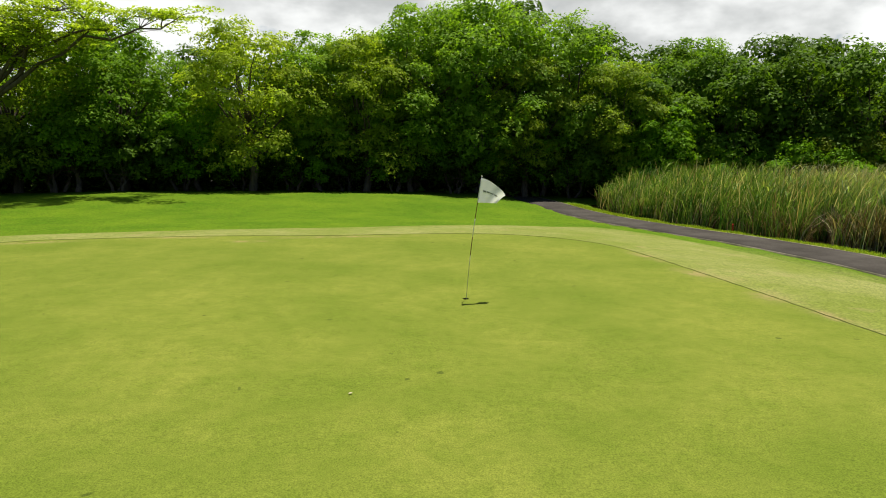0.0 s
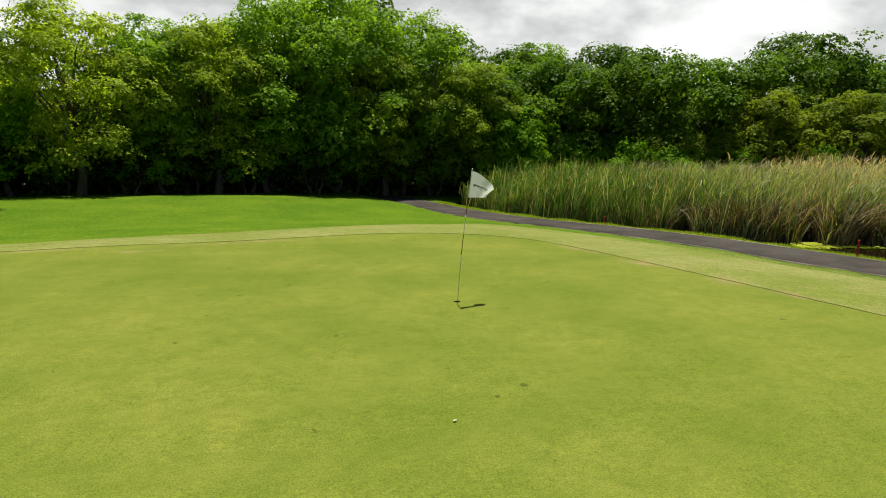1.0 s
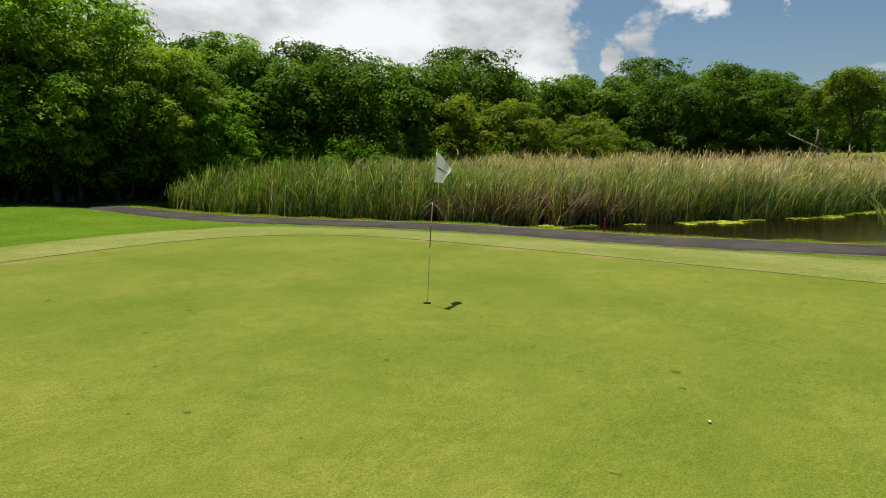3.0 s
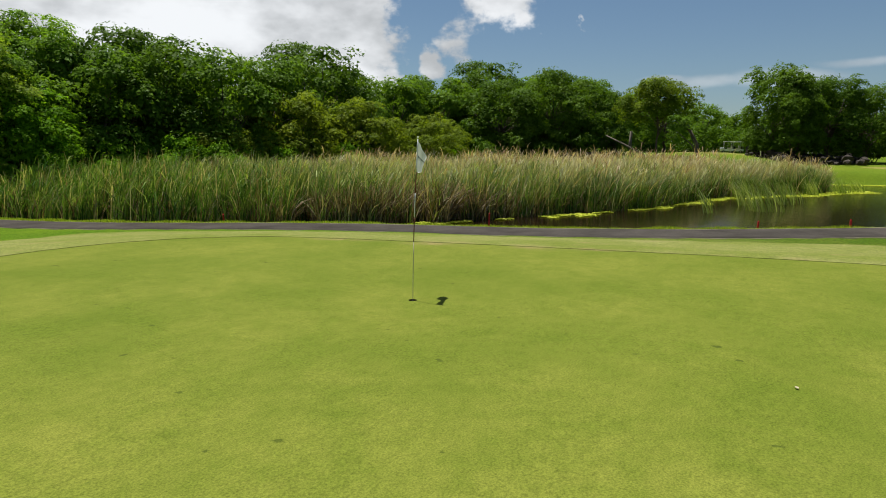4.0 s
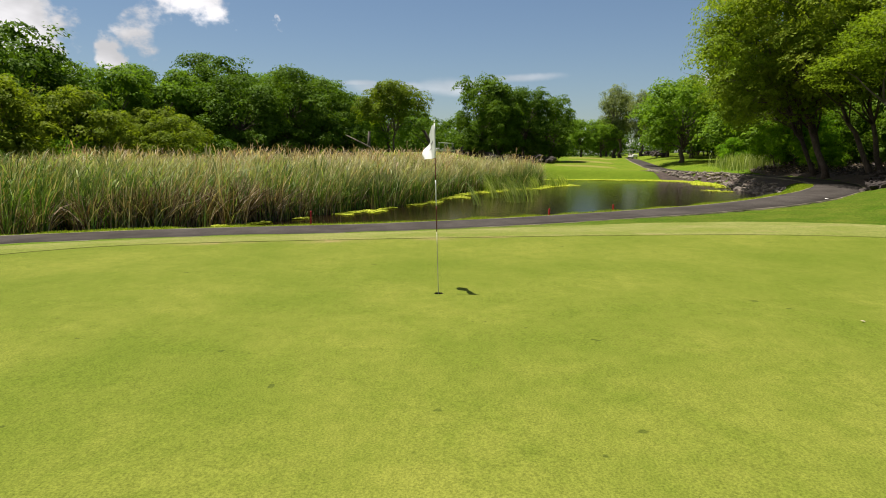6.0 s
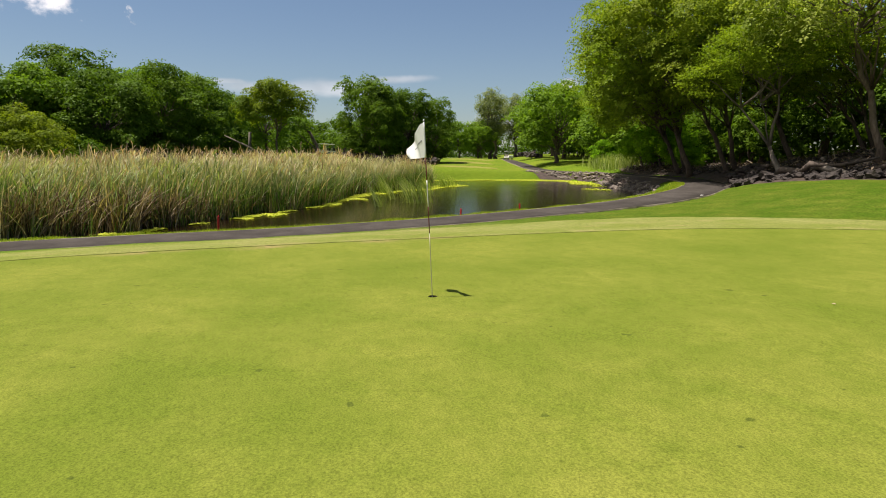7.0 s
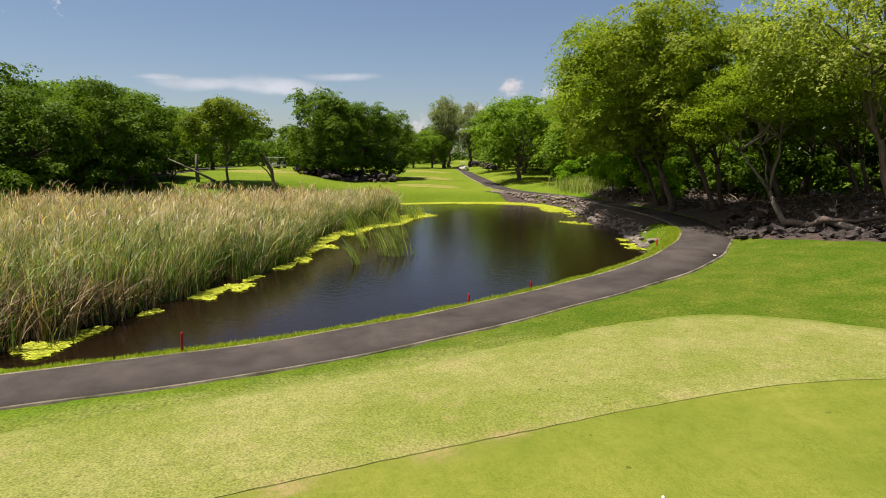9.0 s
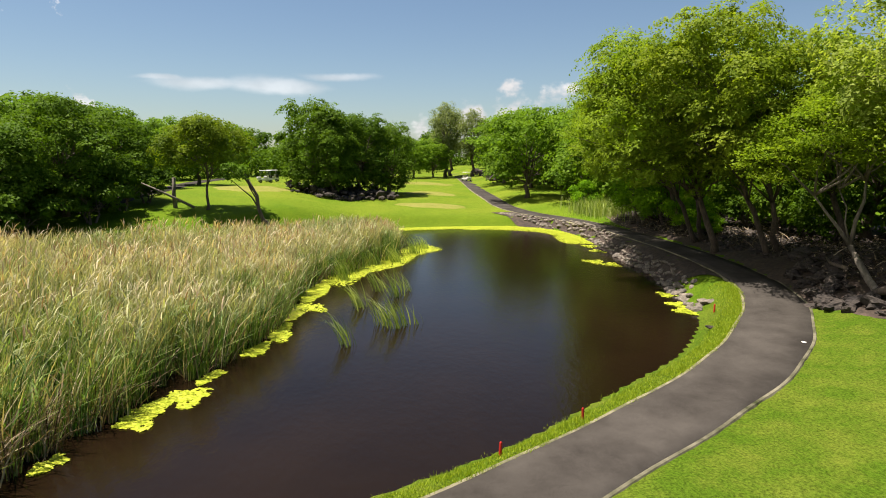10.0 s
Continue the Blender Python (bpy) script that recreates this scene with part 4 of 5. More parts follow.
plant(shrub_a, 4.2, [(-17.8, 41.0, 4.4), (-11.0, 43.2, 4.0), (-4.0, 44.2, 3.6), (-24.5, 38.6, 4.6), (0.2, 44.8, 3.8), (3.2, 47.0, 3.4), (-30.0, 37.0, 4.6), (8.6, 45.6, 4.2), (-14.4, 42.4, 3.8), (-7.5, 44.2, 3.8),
                    (-20.8, 38.8, 3.6), (-27.2, 36.4, 3.6), (-34.0, 36.0, 4.6),
                    (54.0, 29.5, 4.2), (58.5, 26.0, 4.0), (63.0, 24.6, 4.2), (68.0, 23.6, 3.6), (57.0, 33.0, 4.4), (50.5, 33.5, 4.0), (66.0, 28.5, 4.4), (88.0, 8.5, 3.0), (91.0, -1.5, 3.0), (93.0, 5.0, 3.4), (95.0, -5.0, 2.6)], 4)
# lime leaf colour chosen here to stand in for sunlight on this front row
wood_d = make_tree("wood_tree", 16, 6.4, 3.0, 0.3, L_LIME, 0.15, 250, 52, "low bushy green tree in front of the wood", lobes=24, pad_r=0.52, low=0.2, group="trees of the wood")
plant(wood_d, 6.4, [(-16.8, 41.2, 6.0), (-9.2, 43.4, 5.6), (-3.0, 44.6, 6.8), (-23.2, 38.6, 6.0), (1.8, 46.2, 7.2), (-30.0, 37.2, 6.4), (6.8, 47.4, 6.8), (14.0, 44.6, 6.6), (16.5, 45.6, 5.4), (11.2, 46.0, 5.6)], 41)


def arching_acacia():
    """The acacia whose bare limbs arch out over the wood's edge under a thin, flat-topped crown."""
    rng = np.random.default_rng(15)
    root = tagged(new("acacia_tree"), "tall sparse acacia with bare arching limbs", "tree")
    fork = np.array((0.8, 0.2, 5.4))
    wood = [(limb_path(rng, (0, 0, -0.3), fork, 0.0, 6), np.linspace(0.26, 0.19, 6), 9)]
    boughs = [((4.6, -0.3, 9.0), 0.16), ((8.2, 0.5, 9.7), 0.15), ((11.8, -0.5, 9.6), 0.13), ((2.2, 1.5, 10.2), 0.13), ((6.0, 1.2, 11.2), 0.12), ((-2.4, 0.4, 9.6), 0.12)]
    pads = []
    for tip, r in boughs:
        tip = np.array(tip)
        line = limb_path(rng, fork, tip, 0.13, 8)
        wood.append((line, np.linspace(r, r * 0.32, 8), 8))
        for j in (3, 4, 5, 6, 7):
            for _ in range(4):
                end = line[j] + rng.normal(0, 1, 3) * np.array((1.5, 1.5, 0.35)) + np.array((0, 0, 0.75))
                wood.append((limb_path(rng, line[j], end, 0.08, 4), np.linspace(r * 0.22, 0.012, 4), 5))
                pads += [end + rng.normal(0, 0.45, 3) * np.array((1, 1, 0.35)) for _ in range(3)]
    child("trunk", tubes("trunk", wood, M_BARK), root)
    pads = np.array(pads)
    ci = np.repeat(np.arange(len(pads)), 56)
    n = len(ci)
    a, r = rng.uniform(0, 2 * math.pi, n), np.sqrt(rng.random(n)) * 0.72
    pos = pads[ci] + np.stack([np.cos(a) * r, np.sin(a) * r, 0.16 * (1 - (r / 0.72) ** 2) + rng.normal(0, 0.05, n)], 1)
    nm = np.array([0, 0, 1.0]) + rng.normal(0, 0.35, (n, 3))
    nm /= np.linalg.norm(nm, axis=1)[:, None]
    child("crown", patches("crown", leaf_faces(rng, pos, nm, 0.17, 0.12, True), L_YELLOW), root)
    root.matrix_basis = pose(-26.6, 34.6, drop_to(-26.6, 34.6) - 0.05) @ Matrix.Diagonal((0.95, 0.95, 0.93, 1))


arching_acacia()

# trees behind the reed bed
back_a = make_tree("broad_tree", 21, 10.6, 5.6, 0.8, L_DARK, 0.25, 330, 54, "broad dark green tree with layered boughs behind the reeds", lobes=34, pad_r=1.0, flat=0.46, group="trees behind the reeds")
plant(back_a, 10.6, [(25.4, 48.0, 11.3), (18.6, 52.5, 11.6), (63.5, 37.5, 10.7), (42.3, 46.2, 12.6), (31.0, 53.0, 11.5), (50.0, 50.0, 11.0), (72.5, 44.0, 9.5), (57.5, 44.0, 9.4), (55.5, 32.5, 9.0), (61.0, 28.5, 9.2), (67.5, 26.5, 8.4)], 5)
back_b = make_tree("broad_tree", 22, 8.8, 4.0, 0.5, L_MID, 0.215, 250, 48, "rounded fresh green tree behind the reeds", lobes=26, pad_r=0.72, group="trees behind the reeds")
plant(back_b, 8.8, [(28.6, 43.8, 10.2), (20.8, 46.5, 9.6), (34.5, 45.0, 10.6), (49.3, 42.0, 9.9), (54.9, 40.5, 10.2), (69.5, 33.5, 9.8), (73.0, 28.5, 9.0), (14.5, 47.0, 9.0), (99.0, 22.5, 9.0), (58.5, 36.0, 8.2),
                   (79.0, 36.0, 9.2), (90.0, 28.0, 9.0), (43.0, 41.5, 7.4)], 6)
bush_a = make_tree("round_bush", 23, 7.0, 4.0, 0.2, L_BUSH, 0.175, 330, 54, "dense rounded olive-green bush behind the reeds", "bush", 2, lobes=30, pad_r=0.56, group="bushes behind the reeds")
plant(bush_a, 7.0, [(32.8, 40.8, 7.4), (38.9, 38.6, 7.2), (43.2, 33.6, 5.6), (26.0, 41.4, 4.6), (47.5, 37.0, 6.0)], 7)
bush_b = make_tree("shrub", 24, 3.6, 2.5, 0.1, L_LIME, 0.15, 150, 44, "bright green leafy shrub among the trees", "shrub", 3, lobes=14, pad_r=0.5, group="shrubs by the reeds")
plant(bush_b, 3.6, [(22.0, 42.2, 4.0), (29.0, 39.4, 3.4), (36.0, 37.8, 3.6), (13.5, 43.6, 3.6), (46.5, 33.5, 3.2), (51.0, 33.0, 3.2), (18.0, 43.2, 3.6), (25.2, 40.6, 3.6)], 8)
lone = make_tree("slender_tree", 25, 7.9, 3.7, 2.3, L_BUSH, 0.185, 230, 60, "single slender tree with a rounded crown, behind the reeds", lobes=22, pad_r=0.72, skirt=-0.6, girth=0.55, twigs=1)
put(lone, 62.6, 17.8, 20, 1.0, True)

# clump on lava rocks beyond the pond, and trees along the far fairway
clump = make_tree("fairway_tree", 31, 12.0, 5.6, 0.8, L_DARK, 0.27, 270, 58, "tall dark tree in a clump on lava rocks", trunks=2, lobes=28, pad_r=1.0, group="trees along the far fairway")
plant(clump, 12.0, [(90.0, 6.8, 11.9), (91.0, 0.8, 10.8), (93.5, -3.8, 9.8), (97.0, 3.4, 10.6), (86.5, 4.6, 8.6)], 9)
fair = make_tree("fairway_tree", 32, 11.0, 6.2, 0.6, L_MID, 0.34, 200, 40, "spreading tree beside the far fairway", lobes=28, pad_r=1.1, group="trees along the far fairway")
plant(fair, 11.0, [(82.5, -20.6, 11.2), (96.0, -27.0, 11.5), (110.0, -27.5, 11.0), (72.0, -24.5, 10.6), (125.0, -35.0, 12.5), (128.0, 2.0, 11.0), (145.0, -44.0, 13.0), (63.0, -25.5, 10.2),
                   (165.0, -8.0, 12.0), (185.0, -20.0, 12.0), (190.0, -52.0, 13.0), (120.0, 30.0, 10.0), (140.0, 22.0, 10.0), (105.0, -34.0, 12.0), (88.0, -31.0, 12.0), (75.0, -31.0, 11.5), (140.0, -17.5, 8.0), (147.0, -23.5, 8.6)], 10)
far_row = make_tree("distant_tree", 33, 12.0, 7.0, 0.4, L_DARK, 0.6, 110, 30, "distant dark tree in the line closing the course", lobes=22, pad_r=1.6, group="distant trees")
plant(far_row, 12.0, [(205, -38, 12), (215, -24, 13), (222, -8, 12), (210, 8, 12), (195, 24, 12), (175, 38, 11), (150, 46, 11), (125, 48, 11), (104, 46, 11), (200, -62, 14), (180, -66, 14), (160, -62, 14),
                      (140, -58, 13), (120, -50, 12), (105, -42, 12), (90, -38, 12), (240, 20, 13), (235, -45, 14), (110, 38, 10), (90, 40, 11), (132, 36, 10)], 11)
pine = make_tree("casuarina_tree", 34, 17.0, 4.4, 3.0, L_PINE, 0.26, 300, 40, "tall wispy grey-green casuarina far off", lobes=22, pad_r=0.95, flat=1.2, shape=1.3, core=0.4)
plant(pine, 17.0, [(150.0, -27.5, 17), (158.0, -31.0, 16), (146.0, -33.0, 15)], 12)

# trees over the lava field beside the path
shade_a = make_tree("shade_tree", 41, 13.4, 6.0, 2.8, L_SUN, 0.16, 520, 66, "tall leaning shade tree over the path and lava rocks", lobes=34, pad_r=0.78, flat=0.34, lean=(0.4, 4.6), skirt=-0.8, girth=0.62, core=0.42, twigs=1, group="shade trees by the path")
plant(shade_a, 13.4, [(38.4, -15.8, 13.4), (46.5, -19.4, 12.4), (32.0, -19.5, 11.8), (55.0, -22.0, 10.8)], 13, 22)
shade_b = make_tree("shade_tree", 42, 13.0, 5.4, 2.6, L_OLIVE, 0.155, 480, 66, "shade tree with olive-green foliage above lava rocks", trunks=2, lobes=32, pad_r=0.74, flat=0.34, lean=(-0.6, 4.4), skirt=-0.8, girth=0.62, core=0.42, twigs=1, group="shade trees by the path")
plant(shade_b, 13.0, [(34.4, -16.8, 13.4), (27.0, -21.0, 9.4), (42.0, -17.4, 13.2)], 14, 22)
weeping = make_tree("drooping_tree", 46, 12.6, 5.6, 4.4, L_PALE, 0.165, 420, 64, "tree with pale drooping foliage above lava rocks", lobes=30, pad_r=0.7, skirt=-0.75, droop=0.8, girth=0.6, lean=(0.4, 2.0), core=0.0, twigs=1)
put(weeping, 21.5, -16.4, 0, 1.0, True)
shade_c = make_tree("shade_tree", 43, 11.0, 5.2, 1.2, L_DARK, 0.25, 210, 40, "dark tree standing deep behind the lava rocks", lobes=30, pad_r=0.95, group="shade trees by the path")
plant(shade_c, 11.0, [(19.0, -23.0, 12.0), (13.0, -22.0, 12.0), (36.0, -25.5, 12.0), (46.0, -27.5, 11.5), (28.0, -27.5, 11.0), (56.0, -30.0, 11.0), (8.0, -26.0, 12.0), (20.0, -30.0, 13.0), (66.0, -32.0, 11.0)], 15)
under = make_tree("shrub", 44, 4.0, 2.8, 0.1, L_LIME, 0.13, 240, 54, "bright green bush beside the path", "shrub", 3, lobes=18, pad_r=0.48, group="bushes by the path")
plant(under, 4.0, [(50.0, -20.2, 4.8), (54.5, -20.6, 4.4), (46.0, -19.5, 3.0), (66.5, -21.5, 3.2), (43.4, -18.8, 1.8)], 16)
gloom = make_tree("shrub", 45, 5.0, 3.0, 0.1, L_DARK, 0.24, 130, 26, "dark undergrowth behind the lava rocks", "shrub", 3, lobes=18, pad_r=0.6, group="undergrowth by the path")
plant(gloom, 5.0, [(24.0, -24.5, 5.0), (30.0, -24.0, 5.0), (17.0, -20.5, 4.4), (40.0, -22.5, 4.6), (12.0, -19.0, 4.0), (35.0, -21.5, 4.0), (45.0, -24.0, 5.0), (52.0, -26.0, 5.0),
                   (70.0, -27.5, 4.6), (78.0, -27.0, 4.4), (86.0, -29.0, 5.0), (94.0, -31.0, 5.0), (103.0, -32.0, 5.0), (113.0, -34.0, 5.4), (124.0, -38.0, 5.4), (60.0, -27.5, 4.6)], 17)


def thicket(name, line, depth, tall, count, leaf, seed, label, mat):
    """Deep undergrowth that fills the dark under a wood: leaves in clumps, from the ground up."""
    rng = np.random.default_rng(seed)
    pts = curve(line, step=0.5)
    i = rng.integers(0, len(pts), count)
    c = np.column_stack([pts[i] + rng.normal(0, depth / 2, (count, 2)), np.zeros(count)])
    c[:, 2] = height(c[:, 0], c[:, 1]) + tall * rng.random(count) ** 1.3
    ci = np.repeat(np.arange(count), 12)
    q = rng.normal(0, 1, (len(ci), 3))
    nm = q * 0.5 + np.array([0, 0, 0.6])
    nm /= np.linalg.norm(nm, axis=1)[:, None]
    me = patches(name, leaf_faces(rng, c[ci] + q * leaf * 0.9, nm, leaf, leaf * 0.6, True), mat)
    tagged(new(name, me), label, "undergrowth", kind="stuff")


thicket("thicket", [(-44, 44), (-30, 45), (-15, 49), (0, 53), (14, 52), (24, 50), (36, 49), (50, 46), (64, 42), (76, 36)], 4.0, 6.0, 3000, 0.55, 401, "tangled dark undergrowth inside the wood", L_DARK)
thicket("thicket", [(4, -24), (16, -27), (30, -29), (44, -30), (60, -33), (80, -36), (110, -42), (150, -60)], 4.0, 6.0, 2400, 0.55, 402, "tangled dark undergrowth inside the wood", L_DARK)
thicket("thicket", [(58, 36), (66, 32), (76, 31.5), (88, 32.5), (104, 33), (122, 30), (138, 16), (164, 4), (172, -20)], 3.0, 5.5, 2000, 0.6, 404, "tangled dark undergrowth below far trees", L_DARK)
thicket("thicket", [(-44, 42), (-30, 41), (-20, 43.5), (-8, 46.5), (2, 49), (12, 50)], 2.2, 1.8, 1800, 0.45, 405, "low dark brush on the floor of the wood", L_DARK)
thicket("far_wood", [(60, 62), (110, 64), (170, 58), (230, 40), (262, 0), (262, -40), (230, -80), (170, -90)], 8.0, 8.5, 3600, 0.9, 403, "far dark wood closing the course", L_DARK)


def forked_tree():
    """The pale forked tree that leans out of the lava rocks."""
    rng = np.random.default_rng(51)
    root = tagged(new("forked_tree"), "pale-barked forked tree leaning out of the lava rocks", "tree")
    x0, y0 = 24.1, -12.9
    z0 = drop_to(x0, y0)
    foot, fork = (0, 0, -0.2), (2.5, -0.8, 1.7)
    wood = [(limb_path(rng, foot, fork, 0.03, 4), np.linspace(0.17, 0.13, 4), 10)]
    tips = [(3.2, 0.75, 4.0), (2.0, -0.8, 4.7), (3.0, -0.4, 4.3)]
    for tip, r in zip(tips, (0.09, 0.10, 0.05)):
        wood.append((limb_path(rng, fork, tip, 0.02, 4), np.linspace(r, r * 0.5, 4), 8))
    lobes = [(3.6, 2.6, 5.6), (3.4, 1.6, 7.0), (3.0, -2.4, 6.4), (0.6, -2.2, 7.4), (1.6, 0.4, 8.2), (4.4, -0.6, 7.8), (-0.6, -0.8, 6.8), (0.2, 0.8, 6.4), (-1.6, -2.0, 7.4), (1.4, 2.4, 7.2), (5.2, 1.2, 6.6), (2.6, -0.4, 9.0)]
    for i, l in enumerate(lobes):
        wood.append((limb_path(rng, tips[i % 3], l, 0.05, 5), np.linspace(0.06, 0.015, 5), 6))
    child("trunk", tubes("trunk", wood, M_PALE_BARK), root)
    c = np.array(lobes)[rng.integers(0, len(lobes), 620)]
    d = rng.normal(0, 1, (620, 3))
    d /= np.linalg.norm(d, axis=1)[:, None]
    cp = c + d * np.array([1.6, 1.6, 0.9])
    ci = np.repeat(np.arange(620), 40)
    o = rng.normal(0, 0.3, (len(ci), 3)) * np.array([1, 1, 0.35])
    nm = np.array([0, 0, 0.8]) + rng.normal(0, 0.5, (len(ci), 3))
    nm /= np.linalg.norm(nm, axis=1)[:, None]
    child("crown", patches("crown", leaf_faces(rng, cp[ci] + o, nm, 0.13, 0.09, True), L_SUN), root)
    root.location = (x0, y0, z0)


forked_tree()


# ---- reeds and bank grass ----
def sample_in(poly, rng, n, lo=None, hi=None):
    """n random points inside an outline, between two distances from it."""
    a, b = poly[:, :2].min(0), poly[:, :2].max(0)
    out = []
    while sum(len(o) for o in out) < n:
        p = rng.uniform(a, b, (n * 4, 2))
        ok = inside(poly, p[:, 0], p[:, 1])
        p = p[ok]
        if lo is not None:
            d = distance(poly, p[:, 0], p[:, 1])[0]
            p = p[(d >= lo) & (d <= hi)]
        out.append(p)
    return np.vstack(out)[:n]


def blades(rng, base, tall, width, lean, levels=4, wind=(0.0, 0.0), bend=0.5):
    """Long leaves that rise from their base and arch over."""
    n = len(base)
    az = rng.uniform(0, 2 * math.pi, n)
    out = np.stack([np.cos(az), np.sin(az)], 1) * (lean * np.minimum(np.abs(rng.normal(0.7, 0.5, n)), 1.25))[:, None] + np.array(wind)
    t = np.linspace(0, 1, levels)
    face = rng.uniform(0, math.pi, n)
    across = np.stack([np.cos(face), np.sin(face), np.zeros(n)], 1)
    rows = []
    for s in t:
        c = np.empty((n, 3))
        c[:, :2] = base[:, :2] + out * (s * 0.35 + s * s * bend)[..., None] * tall[:, None]
        reach = np.hypot(out[:, 0], out[:, 1]) * (s * 0.35 + s * s * bend)
        c[:, 2] = base[:, 2] + tall * s * (1 - 0.30 * np.minimum(reach, 1.2) * s)
        w = width * (1.0 - 0.15 * s if s < 0.7 else 1.0 - s * 0.92 + 0.04)
        rows.append(np.stack([c - across * (w / 2)[:, None], c + across * (w / 2)[:, None]], 1))
    return np.stack(rows, 1)


def reed_bed():
    rng = np.random.default_rng(61)
    rim = sample_in(MARSH, rng, 8200, 0.05, 2.6)
    core = sample_in(MARSH, rng, 9000, 2.0, 99)
    gap = lambda p: np.array([noise.noise((x * 0.75, y * 0.75, 9.0)) + 0.5 * noise.noise((x * 2.3, y * 2.3, 4.0)) for x, y in p]) > -0.15
    rim, core = rim[gap(rim)], core[gap(core)]
    roots = np.vstack([rim, core])
    n = len(roots)
    patchy = np.array([noise.noise((x * 0.16, y * 0.16, 3.1)) for x, y in roots])
    tall = 2.75 + 0.5 * patchy + rng.normal(0, 0.22, n)
    edge = distance(MARSH, roots[:, 0], roots[:, 1])[0]
    tall *= 0.80 + 0.20 * smooth_step(0.0, 1.6, edge)
    tall *= 1 - 0.45 * smooth_step(32.0, 36.0, roots[:, 1]) * smooth_step(3.4, 0.0, edge)
    tall *= 1 - 0.30 * smooth_step(46, 56, roots[:, 0])
    bed = tagged(new("reed_bed"), "dense stand of tall green and straw-coloured reeds in shallow water", "reeds", kind="stuff")
    # each stool of reeds sways its own way, its neighbours much the same
    sway = np.array([(noise.noise((x * 0.5, y * 0.5, 21.0)), noise.noise((x * 0.5, y * 0.5, 37.0))) for x, y in roots]) * 0.34 + np.array((0.13, -0.17))
    front = np.exp(-((roots[:, 0] - 16.5) ** 2 + (roots[:, 1] - 20.0) ** 2) / 22.0)
    k = 7
    ri = np.repeat(np.arange(n), k)
    base = np.column_stack([roots[ri] + rng.normal(0, 0.07, (n * k, 2)), np.full(n * k, -1.1)])
    h = (tall[ri] + 0.1) * rng.uniform(0.45, 1.06, n * k) * (1 - 0.25 * front[ri])
    w = np.where(ri < len(rim), 0.026, 0.034) * rng.uniform(0.7, 1.3, n * k)
    lean = np.where(rng.random(n * k) < 0.16, 0.7, 0.18)
    child("green_leaves", strips("green_leaves", blades(rng, base, h, w, lean, 3, sway[ri] * 0.6, 0.7), L_REED), bed)
    # the upper leaves that arch and flop over
    ui = rng.choice(n, int(n * 3.3))
    up = rng.uniform(0.40, 0.90, len(ui))
    base = np.column_stack([roots[ui] + rng.normal(0, 0.12, (len(ui), 2)) + sway[ui] * (up * up * tall[ui])[:, None] * 0.4, -1.1 + up * tall[ui]])
    child("arching_leaves", strips("arching_leaves", blades(rng, base, rng.uniform(0.26, 0.64, len(ui)), rng.uniform(0.026, 0.048, len(ui)), 0.85, 3, sway[ui] * 1.3, 0.8), L_REED), bed, "arching leaf tips")
    lots = rng.choice(len(rim), int(n * 0.8), p=(0.25 + 4.0 * front[:len(rim)]) / np.sum(0.25 + 4.0 * front[:len(rim)]))
    si = np.concatenate([rng.choice(n, int(n * 1.1)), lots])
    base = np.column_stack([roots[si] + rng.normal(0, 0.12, (len(si), 2)), np.full(len(si), -1.1)])
    low = np.concatenate([rng.random(int(n * 1.1)) < 0.35, np.ones(int(n * 0.8), bool)])
    h = np.where(low, rng.uniform(0.7, 1.7, len(si)) * (1 + 0.35 * front[si]), (tall[si] + 0.25) * rng.uniform(0.8, 1.06, len(si)))
    wide = rng.uniform(0.02, 0.045, len(si))
    child("dry_leaves", strips("dry_leaves", blades(rng, base[~low], h[~low], wide[~low], 0.35, 4, sway[si][~low]), L_STRAW), bed, "straw-coloured dry stems")
    child("dead_leaves", strips("dead_leaves", blades(rng, base[low], h[low], wide[low], 0.8, 4, sway[si][low]), L_DEAD), bed, "brown collapsed dead leaves")
    like = (0.3 + 3.2 * (patchy > 0.05)) * smooth_step(12, 30, roots[:, 0] - 0.35 * (roots[:, 1] - 20))
    pi = rng.choice(np.arange(n), int(n * 0.28), p=like / like.sum())
    base = np.column_stack([roots[pi] + sway[pi] * (0.8 * tall[pi])[:, None], tall[pi] - 1.25])
    child("plumes", strips("plumes", blades(rng, base, rng.uniform(0.25, 0.6, len(pi)), rng.uniform(0.025, 0.055, len(pi)), 0.7, 4, (0.12, -0.12)), L_PLUME), bed, "pinkish tan seed plumes")


def reed_tuft(x, y, n, tall, seed):
    rng = np.random.default_rng(seed)
    base = np.column_stack([np.array([x, y]) + rng.normal(0, 0.2 + 0.004 * max(n - 60, 0), (n, 2)), np.full(n, -1.1)])
    ob = new("reed_tuft", strips("reed_tuft", blades(rng, base, tall * rng.uniform(0.5, 1.1, n), rng.uniform(0.03, 0.05, n), 0.32, 5, (0.0, 0.50)), L_TUFT))
    tagged(ob, "loose tuft of green reeds leaning in the open water", "reeds", "reed tufts in the pond", kind="stuff")


reed_bed()
for i, (x, y, n, h) in enumerate([(27.6, 9.3, 30, 1.9), (33.6, 8.0, 30, 1.9), (37.2, 6.5, 34, 2.0), (35.6, 5.8, 34, 2.0), (30.0, 7.4, 30, 1.9), (29.6, 6.8, 30, 1.9), (30.0, 6.1, 12, 1.3),
                                  (36.8, 5.0, 24, 1.4), (42.8, 7.6, 90, 1.8), (45.5, 5.6, 90, 1.7), (46.2, 3.9, 80, 1.5), (49.5, 1.9, 80, 1.5), (52.0, 0.6, 70, 1.4), (40.6, 8.0, 60, 1.9)]):
    reed_tuft(x, y, n, h, 300 + i)


